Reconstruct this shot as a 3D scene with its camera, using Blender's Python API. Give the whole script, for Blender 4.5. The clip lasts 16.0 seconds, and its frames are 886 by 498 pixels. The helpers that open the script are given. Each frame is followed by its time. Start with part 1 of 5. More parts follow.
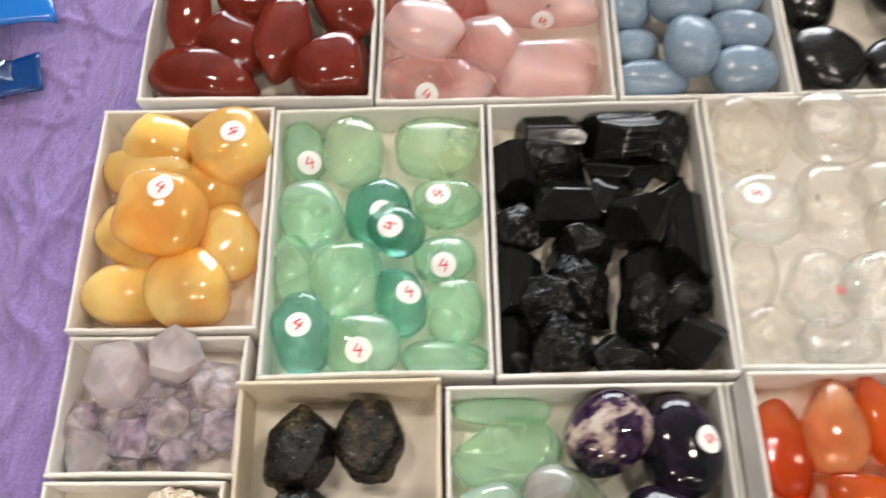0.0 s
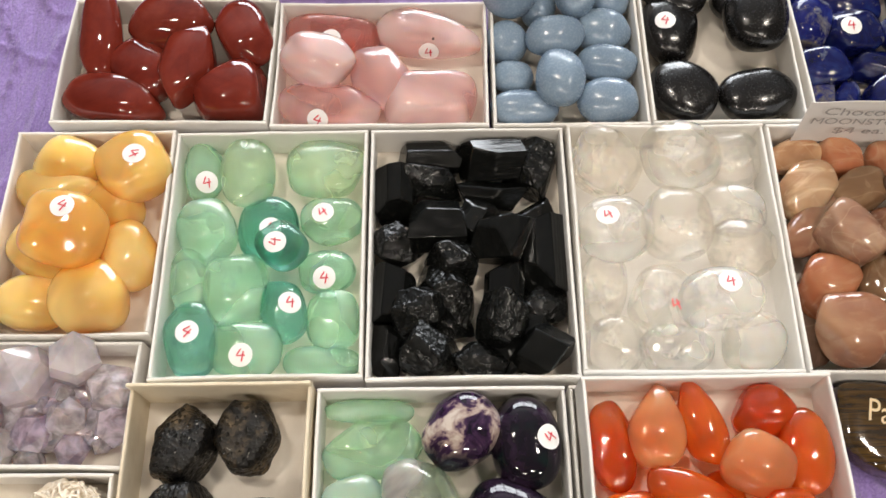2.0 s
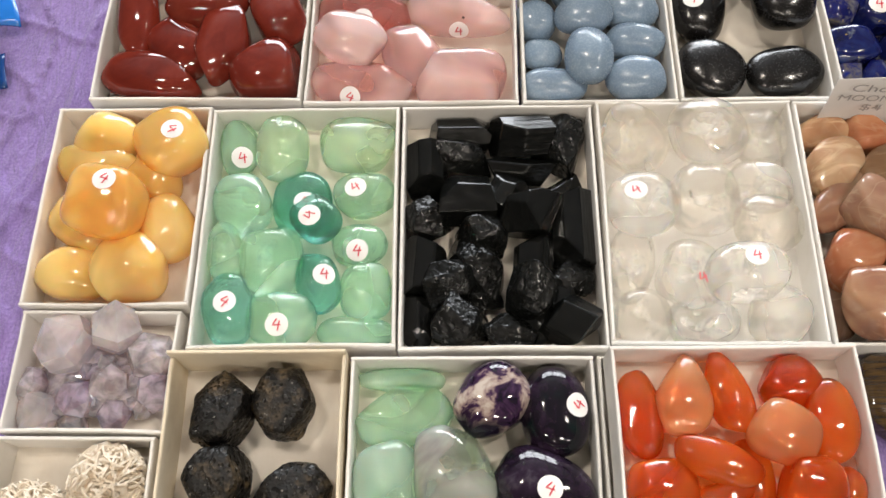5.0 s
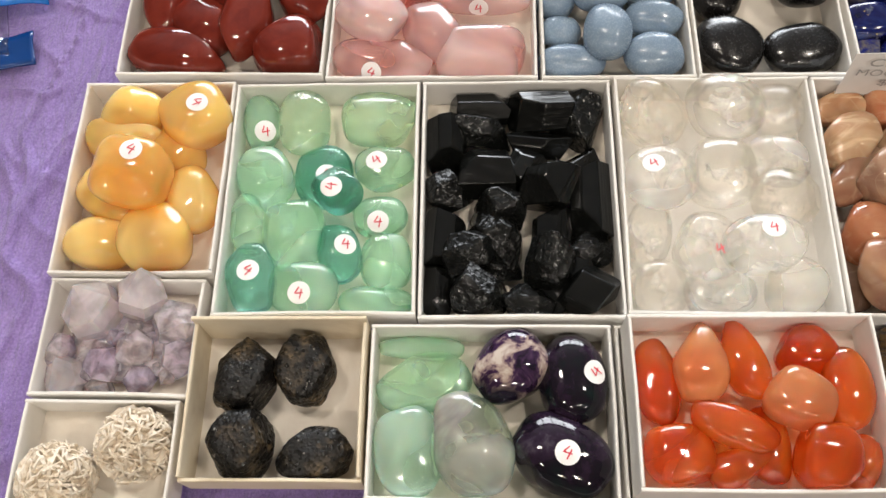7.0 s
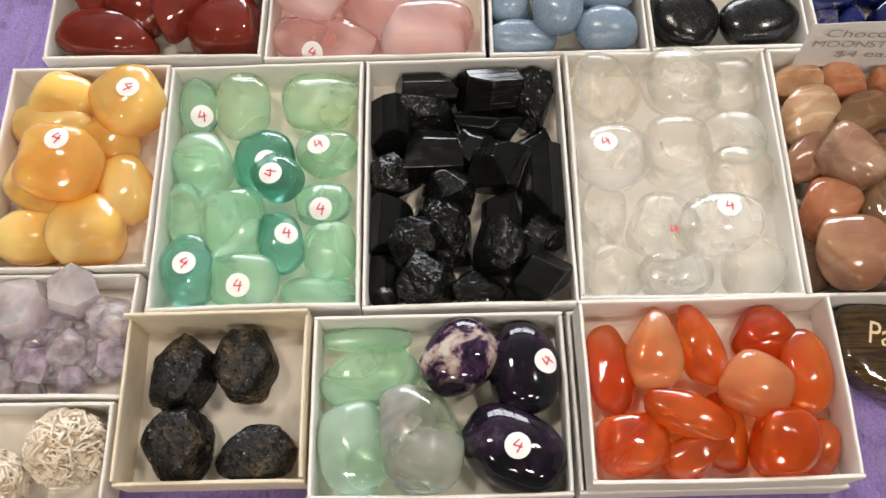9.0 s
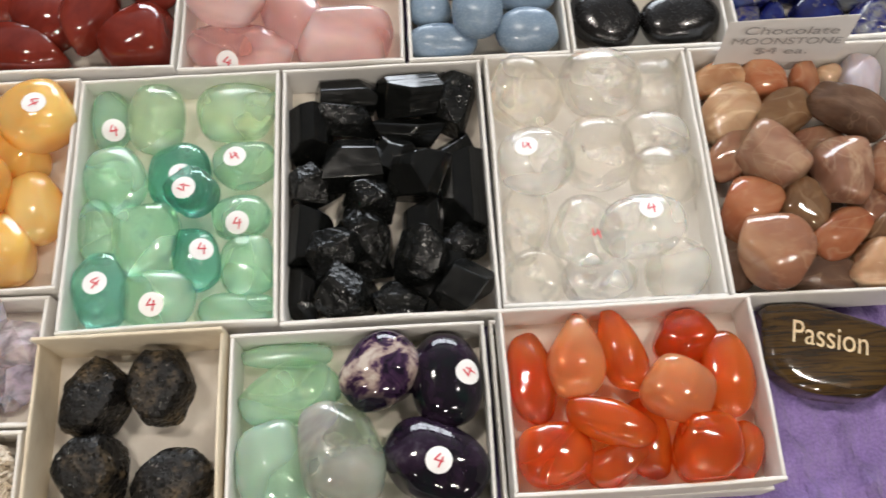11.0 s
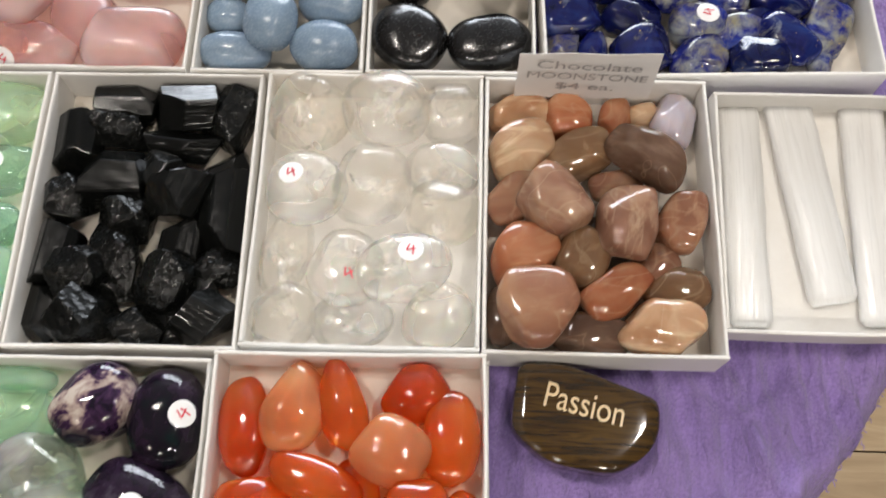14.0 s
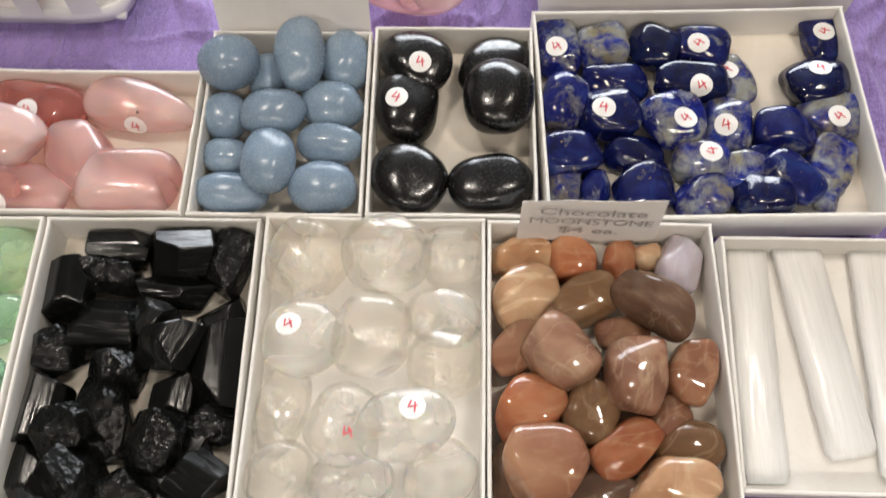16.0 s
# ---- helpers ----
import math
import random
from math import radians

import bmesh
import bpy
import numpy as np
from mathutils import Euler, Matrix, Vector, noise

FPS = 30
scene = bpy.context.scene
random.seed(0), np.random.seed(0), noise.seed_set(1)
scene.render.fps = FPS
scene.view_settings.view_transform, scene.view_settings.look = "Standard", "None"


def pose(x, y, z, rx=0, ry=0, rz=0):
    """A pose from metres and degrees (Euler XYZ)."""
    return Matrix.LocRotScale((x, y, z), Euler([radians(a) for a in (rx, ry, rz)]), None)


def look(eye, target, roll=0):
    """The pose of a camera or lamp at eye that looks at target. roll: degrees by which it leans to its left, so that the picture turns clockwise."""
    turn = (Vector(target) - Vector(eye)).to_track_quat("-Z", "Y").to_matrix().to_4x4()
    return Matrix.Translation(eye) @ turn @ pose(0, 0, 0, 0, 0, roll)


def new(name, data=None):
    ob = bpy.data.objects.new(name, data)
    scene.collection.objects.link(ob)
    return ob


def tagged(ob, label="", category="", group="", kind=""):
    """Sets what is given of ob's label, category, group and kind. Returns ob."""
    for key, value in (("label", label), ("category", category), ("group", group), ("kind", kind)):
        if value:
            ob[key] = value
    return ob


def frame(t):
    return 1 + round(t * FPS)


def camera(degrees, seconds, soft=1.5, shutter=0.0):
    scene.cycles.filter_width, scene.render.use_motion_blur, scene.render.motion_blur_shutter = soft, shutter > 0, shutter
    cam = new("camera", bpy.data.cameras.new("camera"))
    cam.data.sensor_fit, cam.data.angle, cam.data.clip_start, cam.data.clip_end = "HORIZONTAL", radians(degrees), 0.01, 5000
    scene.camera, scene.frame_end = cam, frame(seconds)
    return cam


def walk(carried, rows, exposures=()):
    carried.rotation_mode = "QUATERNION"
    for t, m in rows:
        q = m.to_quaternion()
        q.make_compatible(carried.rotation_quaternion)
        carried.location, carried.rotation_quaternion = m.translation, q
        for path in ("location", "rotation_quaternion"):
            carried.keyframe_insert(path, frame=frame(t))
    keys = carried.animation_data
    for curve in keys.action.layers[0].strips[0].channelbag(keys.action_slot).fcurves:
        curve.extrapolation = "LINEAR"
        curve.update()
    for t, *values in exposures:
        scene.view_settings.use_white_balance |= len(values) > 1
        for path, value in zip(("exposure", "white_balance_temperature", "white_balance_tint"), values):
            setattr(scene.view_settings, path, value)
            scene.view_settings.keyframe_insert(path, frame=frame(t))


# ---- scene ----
cam = camera(54.12, 16.0, 1.5, 0.7)
PATH = [
    (0, (-0.01179, -0.00289, 0.38210), (-0.03759, 0.41180, -0.52750), -3.928),
    (0.5, (0.01470, -0.01066, 0.40549), (0.00410, 0.42066, -0.49664), -1.687),
    (1, (0.03088, -0.01135, 0.41259), (0.03461, 0.41674, -0.49113), 0.308),
    (1.5, (0.04118, -0.00759, 0.41707), (0.03864, 0.41579, -0.48888), -0.377),
    (2, (0.04121, -0.01123, 0.42146), (0.03468, 0.39966, -0.49021), -1.104),
    (2.5, (0.03908, -0.00741, 0.42355), (0.02038, 0.39677, -0.49094), -2.994),
    (3, (0.03967, -0.00976, 0.42841), (0.01920, 0.39936, -0.48385), -3.307),
    (3.5, (0.04261, -0.01135, 0.42945), (0.02512, 0.39979, -0.48195), -2.904),
    (4, (0.03848, -0.01630, 0.42511), (0.02405, 0.38886, -0.48902), -2.227),
    (4.5, (0.03591, -0.01933, 0.42581), (0.01621, 0.38290, -0.48951), -2.723),
    (7, (0.03209, -0.03887, 0.42659), (-0.01103, 0.36091, -0.48900), -5.352),
    (7.5, (0.03520, -0.03569, 0.42152), (0.00183, 0.35204, -0.49965), -4.409),
    (8, (0.03816, -0.03154, 0.41662), (0.01416, 0.34566, -0.50921), -3.613),
    (8.5, (0.04271, -0.02921, 0.41696), (0.02051, 0.34774, -0.50900), -3.815),
    (8.7, (0.04523, -0.02890, 0.41473), (0.02378, 0.34828, -0.51116), -3.832),
    (11, (0.07263, -0.02106, 0.40538), (0.08647, 0.35471, -0.52123), -0.747),
    (11.5, (0.09772, -0.02079, 0.40289), (0.12848, 0.33732, -0.53028), -0.203),
    (12, (0.15055, -0.01934, 0.39509), (0.15804, 0.32716, -0.54293), 1.300),
    (12.5, (0.16559, -0.01500, 0.38147), (0.16600, 0.29997, -0.56763), 2.351),
    (13, (0.17371, -0.00469, 0.38118), (0.15257, 0.31507, -0.56608), -1.193),
    (13.5, (0.18999, 0.00217, 0.38957), (0.16847, 0.34595, -0.54923), -1.705),
    (14, (0.20048, 0.01284, 0.38929), (0.18222, 0.36492, -0.54650), -1.361),
    (14.5, (0.20484, 0.02613, 0.38823), (0.19592, 0.39080, -0.54287), -0.260),
    (15, (0.20077, 0.03812, 0.38769), (0.19307, 0.41170, -0.53988), 0.241),
    (15.5, (0.19483, 0.04616, 0.39134), (0.18155, 0.44320, -0.52637), -0.392),
    (16, (0.19600, 0.05320, 0.39319), (0.18267, 0.47457, -0.51361), -0.667),
]
walk(cam, [(t, look(eye, target, roll)) for t, eye, target, roll in PATH],
     [(0, -0.05, 6430, 10), (8.7, -0.09, 6430, 10), (12.3, -0.18, 6150, 10), (14, -0.18, 6200, 10), (16, -0.18, 6400, 10)])

# ---- light ----
world = bpy.data.worlds.new("world")
scene.world = world
world.use_nodes = True
sky = world.node_tree.nodes.new("ShaderNodeTexSky")
sky.sky_type, sky.sun_disc = "NISHITA", False
sky.sun_elevation, sky.sun_rotation = radians(35), radians(20)
world.node_tree.links.new(sky.outputs[0], world.node_tree.nodes["Background"].inputs[0])
world.node_tree.nodes["Background"].inputs[1].default_value = 0.1


def area_lamp(name, eye, target, sx, sy, watts, colour):
    data = bpy.data.lights.new(name, "AREA")
    data.shape, data.size, data.size_y, data.energy, data.color = "RECTANGLE", sx, sy, watts, colour
    ob = new(name, data)
    ob.matrix_world = look(eye, target)
    return ob


area_lamp("window_light", (0.3, 3.52, 0.95), (0.3, 0, 0.55), 2.9, 1.28, 205, (0.91, 0.94, 0.97))
LAMPS = ((-1.0, -1.2), (-0.86, -1.2), (-0.25, -1.75), (-0.12, -1.75), (0.5, -1.2), (0.64, -1.2), (1.3, -1.7), (1.42, -1.7), (-0.55, 0.5), (-0.43, 0.5), (0.8, 0.3), (0.92, 0.3))
for lx, ly in LAMPS:
    area_lamp("ceiling_lamp_light", (lx, ly, 1.825), (lx, ly + 0.001, 0), 0.07, 0.09, 5.5, (1.0, 0.90, 0.78))


# ---- materials ----
def shade(name, build):
    m = bpy.data.materials.new(name)
    m.use_nodes = True
    t = m.node_tree
    build(t, t.nodes, t.links, t.nodes["Principled BSDF"])
    return m


def put(b, **values):
    for k, v in values.items():
        k = k.replace("_", " ").capitalize() if k not in ("IOR",) else k
        k = {"Base color": "Base Color", "Coat weight": "Coat Weight", "Coat roughness": "Coat Roughness",
             "Subsurface weight": "Subsurface Weight", "Subsurface radius": "Subsurface Radius",
             "Subsurface scale": "Subsurface Scale", "Transmission weight": "Transmission Weight",
             "Sheen weight": "Sheen Weight", "Specular ior level": "Specular IOR Level"}.get(k, k)
        b.inputs[k].default_value = v


def coords(n, l, scale=(1, 1, 1), shift=True):
    """Object coordinates, moved by the object's own random number."""
    tc = n.new("ShaderNodeTexCoord")
    mp = n.new("ShaderNodeMapping")
    mp.inputs["Scale"].default_value = scale
    l.new(tc.outputs["Object"], mp.inputs["Vector"])
    if shift:
        info = n.new("ShaderNodeObjectInfo")
        mul = n.new("ShaderNodeMath")
        mul.operation, mul.inputs[1].default_value = "MULTIPLY", 9.0
        l.new(info.outputs["Random"], mul.inputs[0])
        l.new(mul.outputs[0], mp.inputs["Location"])
    return mp.outputs[0]


def noise_tex(n, l, vec, scale, detail=4, rough=0.55, distort=0.0):
    t = n.new("ShaderNodeTexNoise")
    t.inputs["Scale"].default_value, t.inputs["Detail"].default_value = scale, detail
    t.inputs["Roughness"].default_value, t.inputs["Distortion"].default_value = rough, distort
    l.new(vec, t.inputs["Vector"])
    return t.outputs["Fac"]


def ramp(n, l, fac, stops):
    r = n.new("ShaderNodeValToRGB")
    while len(r.color_ramp.elements) < len(stops):
        r.color_ramp.elements.new(0.5)
    for e, (p, c) in zip(r.color_ramp.elements, stops):
        e.position, e.color = p, (*c, 1)
    l.new(fac, r.inputs[0])
    return r.outputs["Color"]


def mixed(n, l, fac, a, b, mode="MIX"):
    m = n.new("ShaderNodeMix")
    m.data_type, m.blend_type = "RGBA", mode
    for sock, v in ((m.inputs[0], fac), (m.inputs[6], a), (m.inputs[7], b)):
        if isinstance(v, (float, int)):
            sock.default_value = v
        elif isinstance(v, tuple):
            sock.default_value = (*v, 1)
        else:
            l.new(v, sock)
    return m.outputs[2]


def relief(n, l, b, height, strength, distance):
    bp = n.new("ShaderNodeBump")
    bp.inputs["Strength"].default_value, bp.inputs["Distance"].default_value = strength, distance
    l.new(height, bp.inputs["Height"])
    l.new(bp.outputs[0], b.inputs["Normal"])
    return bp.outputs[0]


def own_random(n):
    return n.new("ShaderNodeObjectInfo").outputs["Random"]


def tint_by_random(n, l, colour, low, high):
    r = ramp(n, l, own_random(n), ((0, low), (1, high)))
    return mixed(n, l, 1.0, colour, r, "MULTIPLY")


def polished(name, stops, scale, sss=0.0, radius=(0.01, 0.005, 0.003), rough=0.09, stretch=(1, 1, 1), spread=((0.8, 0.8, 0.8), (1, 1, 1)), distort=0.6, ior=1.54, wear=0.0006):
    def build(t, n, l, b):
        v = coords(n, l, stretch)
        f = noise_tex(n, l, v, scale, 5, 0.6, distort)
        c = tint_by_random(n, l, ramp(n, l, f, stops), *spread)
        l.new(c, b.inputs["Base Color"])
        put(b, IOR=ior, roughness=rough)
        fine = noise_tex(n, l, v, 900, 3)
        l.new(ramp(n, l, fine, ((0.35, (rough * 0.7,) * 3), (0.7, (rough * 1.9,) * 3))), b.inputs["Roughness"])
        relief(n, l, b, noise_tex(n, l, v, 160, 4), 0.25, wear)
        if sss:
            put(b, subsurface_weight=sss, subsurface_radius=radius, subsurface_scale=1.0)
    return shade(name, build)


def gemmy(name, ramp_stops, milk, clear, rough=0.03, ior=1.43, veil=(0.9, 0.9, 0.88), veil_scale=22, detail=1.5, distort=0.8, zone=None, swirl=38):
    """Transparent stone: tinted glass that lets light straight through in part, with soft milky clouds.
    milk: the least and the most share of cloud. zone: a second tint that fades in across the stone."""
    def build(t, n, l, b):
        v = coords(n, l)
        tint = ramp(n, l, own_random(n), ramp_stops)
        if zone:
            tint = mixed(n, l, ramp(n, l, noise_tex(n, l, v, 26, 1, 0.5, 0.4), ((0.40, (0, 0, 0)), (0.66, (1, 1, 1)))), tint, zone)
        vein = noise_tex(n, l, v, veil_scale, detail, 0.5, distort)
        put(b, IOR=ior, roughness=rough, transmission_weight=1.0)
        l.new(tint, b.inputs["Base Color"])
        relief(n, l, b, noise_tex(n, l, v, swirl, 1.5, 0.5, 0.6), 0.6, 0.004)
        see = n.new("ShaderNodeBsdfTransparent")
        l.new(tint, see.inputs[0])
        mx = n.new("ShaderNodeMixShader")
        mx.inputs[0].default_value = clear
        l.new(b.outputs[0], mx.inputs[1]), l.new(see.outputs[0], mx.inputs[2])
        body = n.new("ShaderNodeBsdfPrincipled")
        l.new(mixed(n, l, 0.5, tint, veil), body.inputs["Base Color"])
        put(body, roughness=0.1, subsurface_weight=0.8, subsurface_radius=(0.012, 0.009, 0.007), subsurface_scale=1.0)
        amount = n.new("ShaderNodeMapRange")
        for i, val in ((1, 0.36), (2, 0.70), (3, milk[0]), (4, milk[1])):
            amount.inputs[i].default_value = val
        l.new(vein, amount.inputs[0])
        m2 = n.new("ShaderNodeMixShader")
        l.new(amount.outputs[0], m2.inputs[0])
        l.new(mx.outputs[0], m2.inputs[1]), l.new(body.outputs[0], m2.inputs[2])
        gloss = n.new("ShaderNodeBsdfGlossy")
        gloss.inputs["Roughness"].default_value = 0.04
        lw = n.new("ShaderNodeLayerWeight")
        lw.inputs[0].default_value = 0.5
        pw = n.new("ShaderNodeMath")
        pw.operation, pw.inputs[1].default_value = "POWER", 5.0
        l.new(lw.outputs["Facing"], pw.inputs[0])
        fr = n.new("ShaderNodeMath")
        fr.operation, fr.inputs[1].default_value, fr.inputs[2].default_value = "MULTIPLY_ADD", 0.45, 0.035
        l.new(pw.outputs[0], fr.inputs[0])
        m3 = n.new("ShaderNodeMixShader")
        l.new(fr.outputs[0], m3.inputs[0]), l.new(m2.outputs[0], m3.inputs[1]), l.new(gloss.outputs[0], m3.inputs[2])
        l.new(m3.outputs[0], n["Material Output"].inputs[0])
    return shade(name, build)


M_JASPER = polished("red jasper", ((0.3, (0.105, 0.014, 0.009)), (0.55, (0.165, 0.024, 0.014)), (0.8, (0.22, 0.042, 0.024))), 45, spread=((0.8, 0.8, 0.8), (1.1, 1, 1)), rough=0.045, wear=0.0004)
M_ANGELITE = polished("angelite", ((0.3, (0.21, 0.29, 0.39)), (0.55, (0.25, 0.34, 0.44)), (0.75, (0.31, 0.39, 0.48))), 60, 0.15, (0.003, 0.003, 0.004), 0.2, spread=((0.85, 0.85, 0.87), (1, 1, 1)))
M_OBSIDIAN = polished("black obsidian", ((0.3, (0.005, 0.005, 0.005)), (0.7, (0.011, 0.010, 0.010))), 40, rough=0.17)
M_SELENITE = polished("selenite", ((0.3, (0.70, 0.69, 0.665)), (0.55, (0.76, 0.755, 0.74)), (0.75, (0.84, 0.84, 0.83))), 150, 0.6, (0.006, 0.006, 0.006), 0.28, stretch=(0.05, 1, 1), spread=((0.94, 0.94, 0.93), (1, 1, 1)), distort=0.2, wear=0.0003)


def moonstone(name, deep, mid, pale, veins=0.75):
    """Translucent feldspar with cloudy banding and pale healed cracks."""
    def build(t, n, l, b):
        v = coords(n, l)
        cloud = noise_tex(n, l, v, 34, 3, 0.5, 0.8)
        base = mixed(n, l, 1.0, ramp(n, l, cloud, ((0.30, deep), (0.52, mid), (0.78, pale))), ramp(n, l, own_random(n), ((0, (0.85, 0.85, 0.87)), (1, (1.1, 1.08, 1.05)))), "MULTIPLY")
        streak = noise_tex(n, l, coords(n, l, (0.45, 1.5, 1)), 70, 4, 0.6, 1.6)
        c = mixed(n, l, ramp(n, l, streak, ((0.53, (0, 0, 0)), (0.72, (veins,) * 3))), base, pale)
        wave = noise_tex(n, l, v, 26, 2, 0.5, 1.0)
        crack = ramp(n, l, wave, ((0.488, (0, 0, 0)), (0.5, (veins * 0.32,) * 3), (0.512, (0, 0, 0))))
        l.new(mixed(n, l, crack, c, (0.58, 0.43, 0.28)), b.inputs["Base Color"])
        put(b, roughness=0.06, IOR=1.5, specular_ior_level=0.5, subsurface_weight=0.45, subsurface_radius=(0.005, 0.003, 0.002), subsurface_scale=1.0)
        relief(n, l, b, noise_tex(n, l, v, 170, 4), 0.2, 0.0005)
    return shade(name, build)


def build_lapis(t, n, l, b):
    v = coords(n, l)
    blue = ramp(n, l, noise_tex(n, l, v, 70, 6, 0.65, 0.8), ((0.25, (0.003, 0.003, 0.020)), (0.5, (0.009, 0.010, 0.11)), (0.75, (0.018, 0.035, 0.20))))
    blue = tint_by_random(n, l, blue, (0.35, 0.45, 0.30), (1.5, 1.8, 1.7))
    pale = noise_tex(n, l, v, 80, 6, 0.66, 0.4)
    rnd = own_random(n)
    lift = n.new("ShaderNodeMath")
    lift.operation = "MULTIPLY_ADD"
    lift.inputs[1].default_value, lift.inputs[2].default_value = 0.28, -0.125
    l.new(rnd, lift.inputs[0])
    add = n.new("ShaderNodeMath")
    l.new(pale, add.inputs[0]), l.new(lift.outputs[0], add.inputs[1])
    patch = ramp(n, l, add.outputs[0], ((0.53, (0, 0, 0)), (0.72, (1, 1, 1))))
    rock = ramp(n, l, noise_tex(n, l, v, 60, 4), ((0.35, (0.28, 0.31, 0.34)), (0.65, (0.20, 0.17, 0.09))))
    c = mixed(n, l, patch, blue, rock)
    gold = ramp(n, l, noise_tex(n, l, v, 420, 3, 0.6), ((0.70, (0, 0, 0)), (0.74, (1, 1, 1))))
    l.new(mixed(n, l, gold, c, (0.5, 0.36, 0.1)), b.inputs["Base Color"])
    put(b, roughness=0.1, IOR=1.5)
    relief(n, l, b, noise_tex(n, l, v, 260, 5), 0.3, 0.0005)


def raw_black(name, brown, rough_low, rough_high, depth, chips, spots=0.82, cells=210, shine=0.36):
    def build(t, n, l, b):
        v = coords(n, l, (1, 1, 1))
        stretch = coords(n, l, (0.1, 1, 1))
        c = ramp(n, l, noise_tex(n, l, v, 120, 6, 0.7), ((0.3, (0.002, 0.002, 0.002)), (0.6, (0.005, 0.0055, 0.005)), (spots, brown)))
        l.new(c, b.inputs["Base Color"])
        rough = ramp(n, l, noise_tex(n, l, v, 220, 5, 0.7), ((0.3, (rough_low,) * 3), (0.7, (rough_high,) * 3)))
        l.new(rough, b.inputs["Roughness"])
        put(b, IOR=1.5, specular_ior_level=shine)
        groove = noise_tex(n, l, stretch, 420, 2, 0.5)
        cell = n.new("ShaderNodeTexVoronoi")
        cell.inputs["Scale"].default_value = cells
        l.new(v, cell.inputs["Vector"])
        chip = mixed(n, l, 0.45, cell.outputs["Distance"], noise_tex(n, l, v, 150, 3, 0.6))
        relief(n, l, b, mixed(n, l, chips, groove, chip), 1.0, depth)
    return shade(name, build)


def build_nodule(t, n, l, b):
    v = coords(n, l)
    grain = n.new("ShaderNodeTexVoronoi")
    grain.inputs["Scale"].default_value = 620
    l.new(v, grain.inputs["Vector"])
    patch = noise_tex(n, l, v, 55, 4, 0.6, 0.5)
    base = ramp(n, l, noise_tex(n, l, v, 240, 5, 0.7), ((0.35, (0.004, 0.004, 0.004)), (0.6, (0.008, 0.007, 0.006)), (0.78, (0.028, 0.022, 0.015))))
    bronze = ramp(n, l, grain.outputs["Color"], ((0.3, (0.03, 0.022, 0.012)), (0.8, (0.17, 0.12, 0.065))))
    c = mixed(n, l, ramp(n, l, patch, ((0.50, (0, 0, 0)), (0.66, (0.8, 0.8, 0.8)))), base, bronze)
    fleck = ramp(n, l, noise_tex(n, l, v, 480, 2), ((0.70, (0, 0, 0)), (0.74, (1, 1, 1))))
    l.new(mixed(n, l, fleck, c, (0.30, 0.28, 0.25)), b.inputs["Base Color"])
    l.new(ramp(n, l, grain.outputs["Color"], ((0.2, (0.22, 0.22, 0.22)), (0.8, (0.5, 0.5, 0.5)))), b.inputs["Roughness"])
    put(b, specular_ior_level=0.32)
    relief(n, l, b, mixed(n, l, 0.5, grain.outputs["Distance"], noise_tex(n, l, v, 260, 5, 0.7)), 1.0, 0.0009)


def build_darkfluorite(t, n, l, b):
    v = coords(n, l)
    c = ramp(n, l, noise_tex(n, l, v, 52, 7, 0.68, 0.3), ((0.34, (0.005, 0.014, 0.013)), (0.48, (0.007, 0.005, 0.009)), (0.62, (0.022, 0.012, 0.026)), (0.80, (0.09, 0.08, 0.10))))
    l.new(c, b.inputs["Base Color"])
    put(b, roughness=0.06, IOR=1.45)
    relief(n, l, b, noise_tex(n, l, v, 140, 4), 0.2, 0.0006)


def build_chevron(t, n, l, b):
    v = coords(n, l)
    patchy = ramp(n, l, noise_tex(n, l, v, 95, 5, 0.6, 0.5), ((0.36, (0.010, 0.006, 0.016)), (0.47, (0.05, 0.022, 0.06)), (0.53, (0.30, 0.22, 0.20)), (0.62, (0.50, 0.43, 0.37))))
    dark = ramp(n, l, noise_tex(n, l, v, 34, 2, 0.5, 0.5), ((0.44, (0, 0, 0)), (0.56, (1, 1, 1))))
    l.new(mixed(n, l, dark, (0.009, 0.006, 0.014), patchy), b.inputs["Base Color"])
    put(b, roughness=0.05, IOR=1.5)


def build_tigereye(t, n, l, b):
    v = coords(n, l, (0.25, 3.0, 1.2), False)
    f = noise_tex(n, l, v, 130, 5, 0.6, 0.7)
    c = ramp(n, l, f, ((0.3, (0.016, 0.013, 0.009)), (0.45, (0.042, 0.023, 0.008)), (0.6, (0.085, 0.047, 0.011)), (0.75, (0.035, 0.026, 0.020))))
    l.new(c, b.inputs["Base Color"])
    put(b, roughness=0.08, IOR=1.55, coat_weight=0.4, coat_roughness=0.04)


def build_desert_rose(t, n, l, b):
    v = coords(n, l)
    c = ramp(n, l, noise_tex(n, l, v, 260, 5, 0.65), ((0.3, (0.52, 0.40, 0.27)), (0.5, (0.80, 0.70, 0.56)), (0.75, (0.88, 0.84, 0.76))))
    l.new(c, b.inputs["Base Color"])
    put(b, roughness=0.75)
    relief(n, l, b, noise_tex(n, l, v, 1400, 4), 0.6, 0.0008)


def cardboard(name, stops):
    def build(t, n, l, b):
        v = coords(n, l)
        l.new(ramp(n, l, noise_tex(n, l, v, 35, 6, 0.7, 0.4), stops), b.inputs["Base Color"])
        put(b, roughness=0.62)
        relief(n, l, b, noise_tex(n, l, v, 900, 4, 0.6), 0.25, 0.0003)
    return shade(name, build)


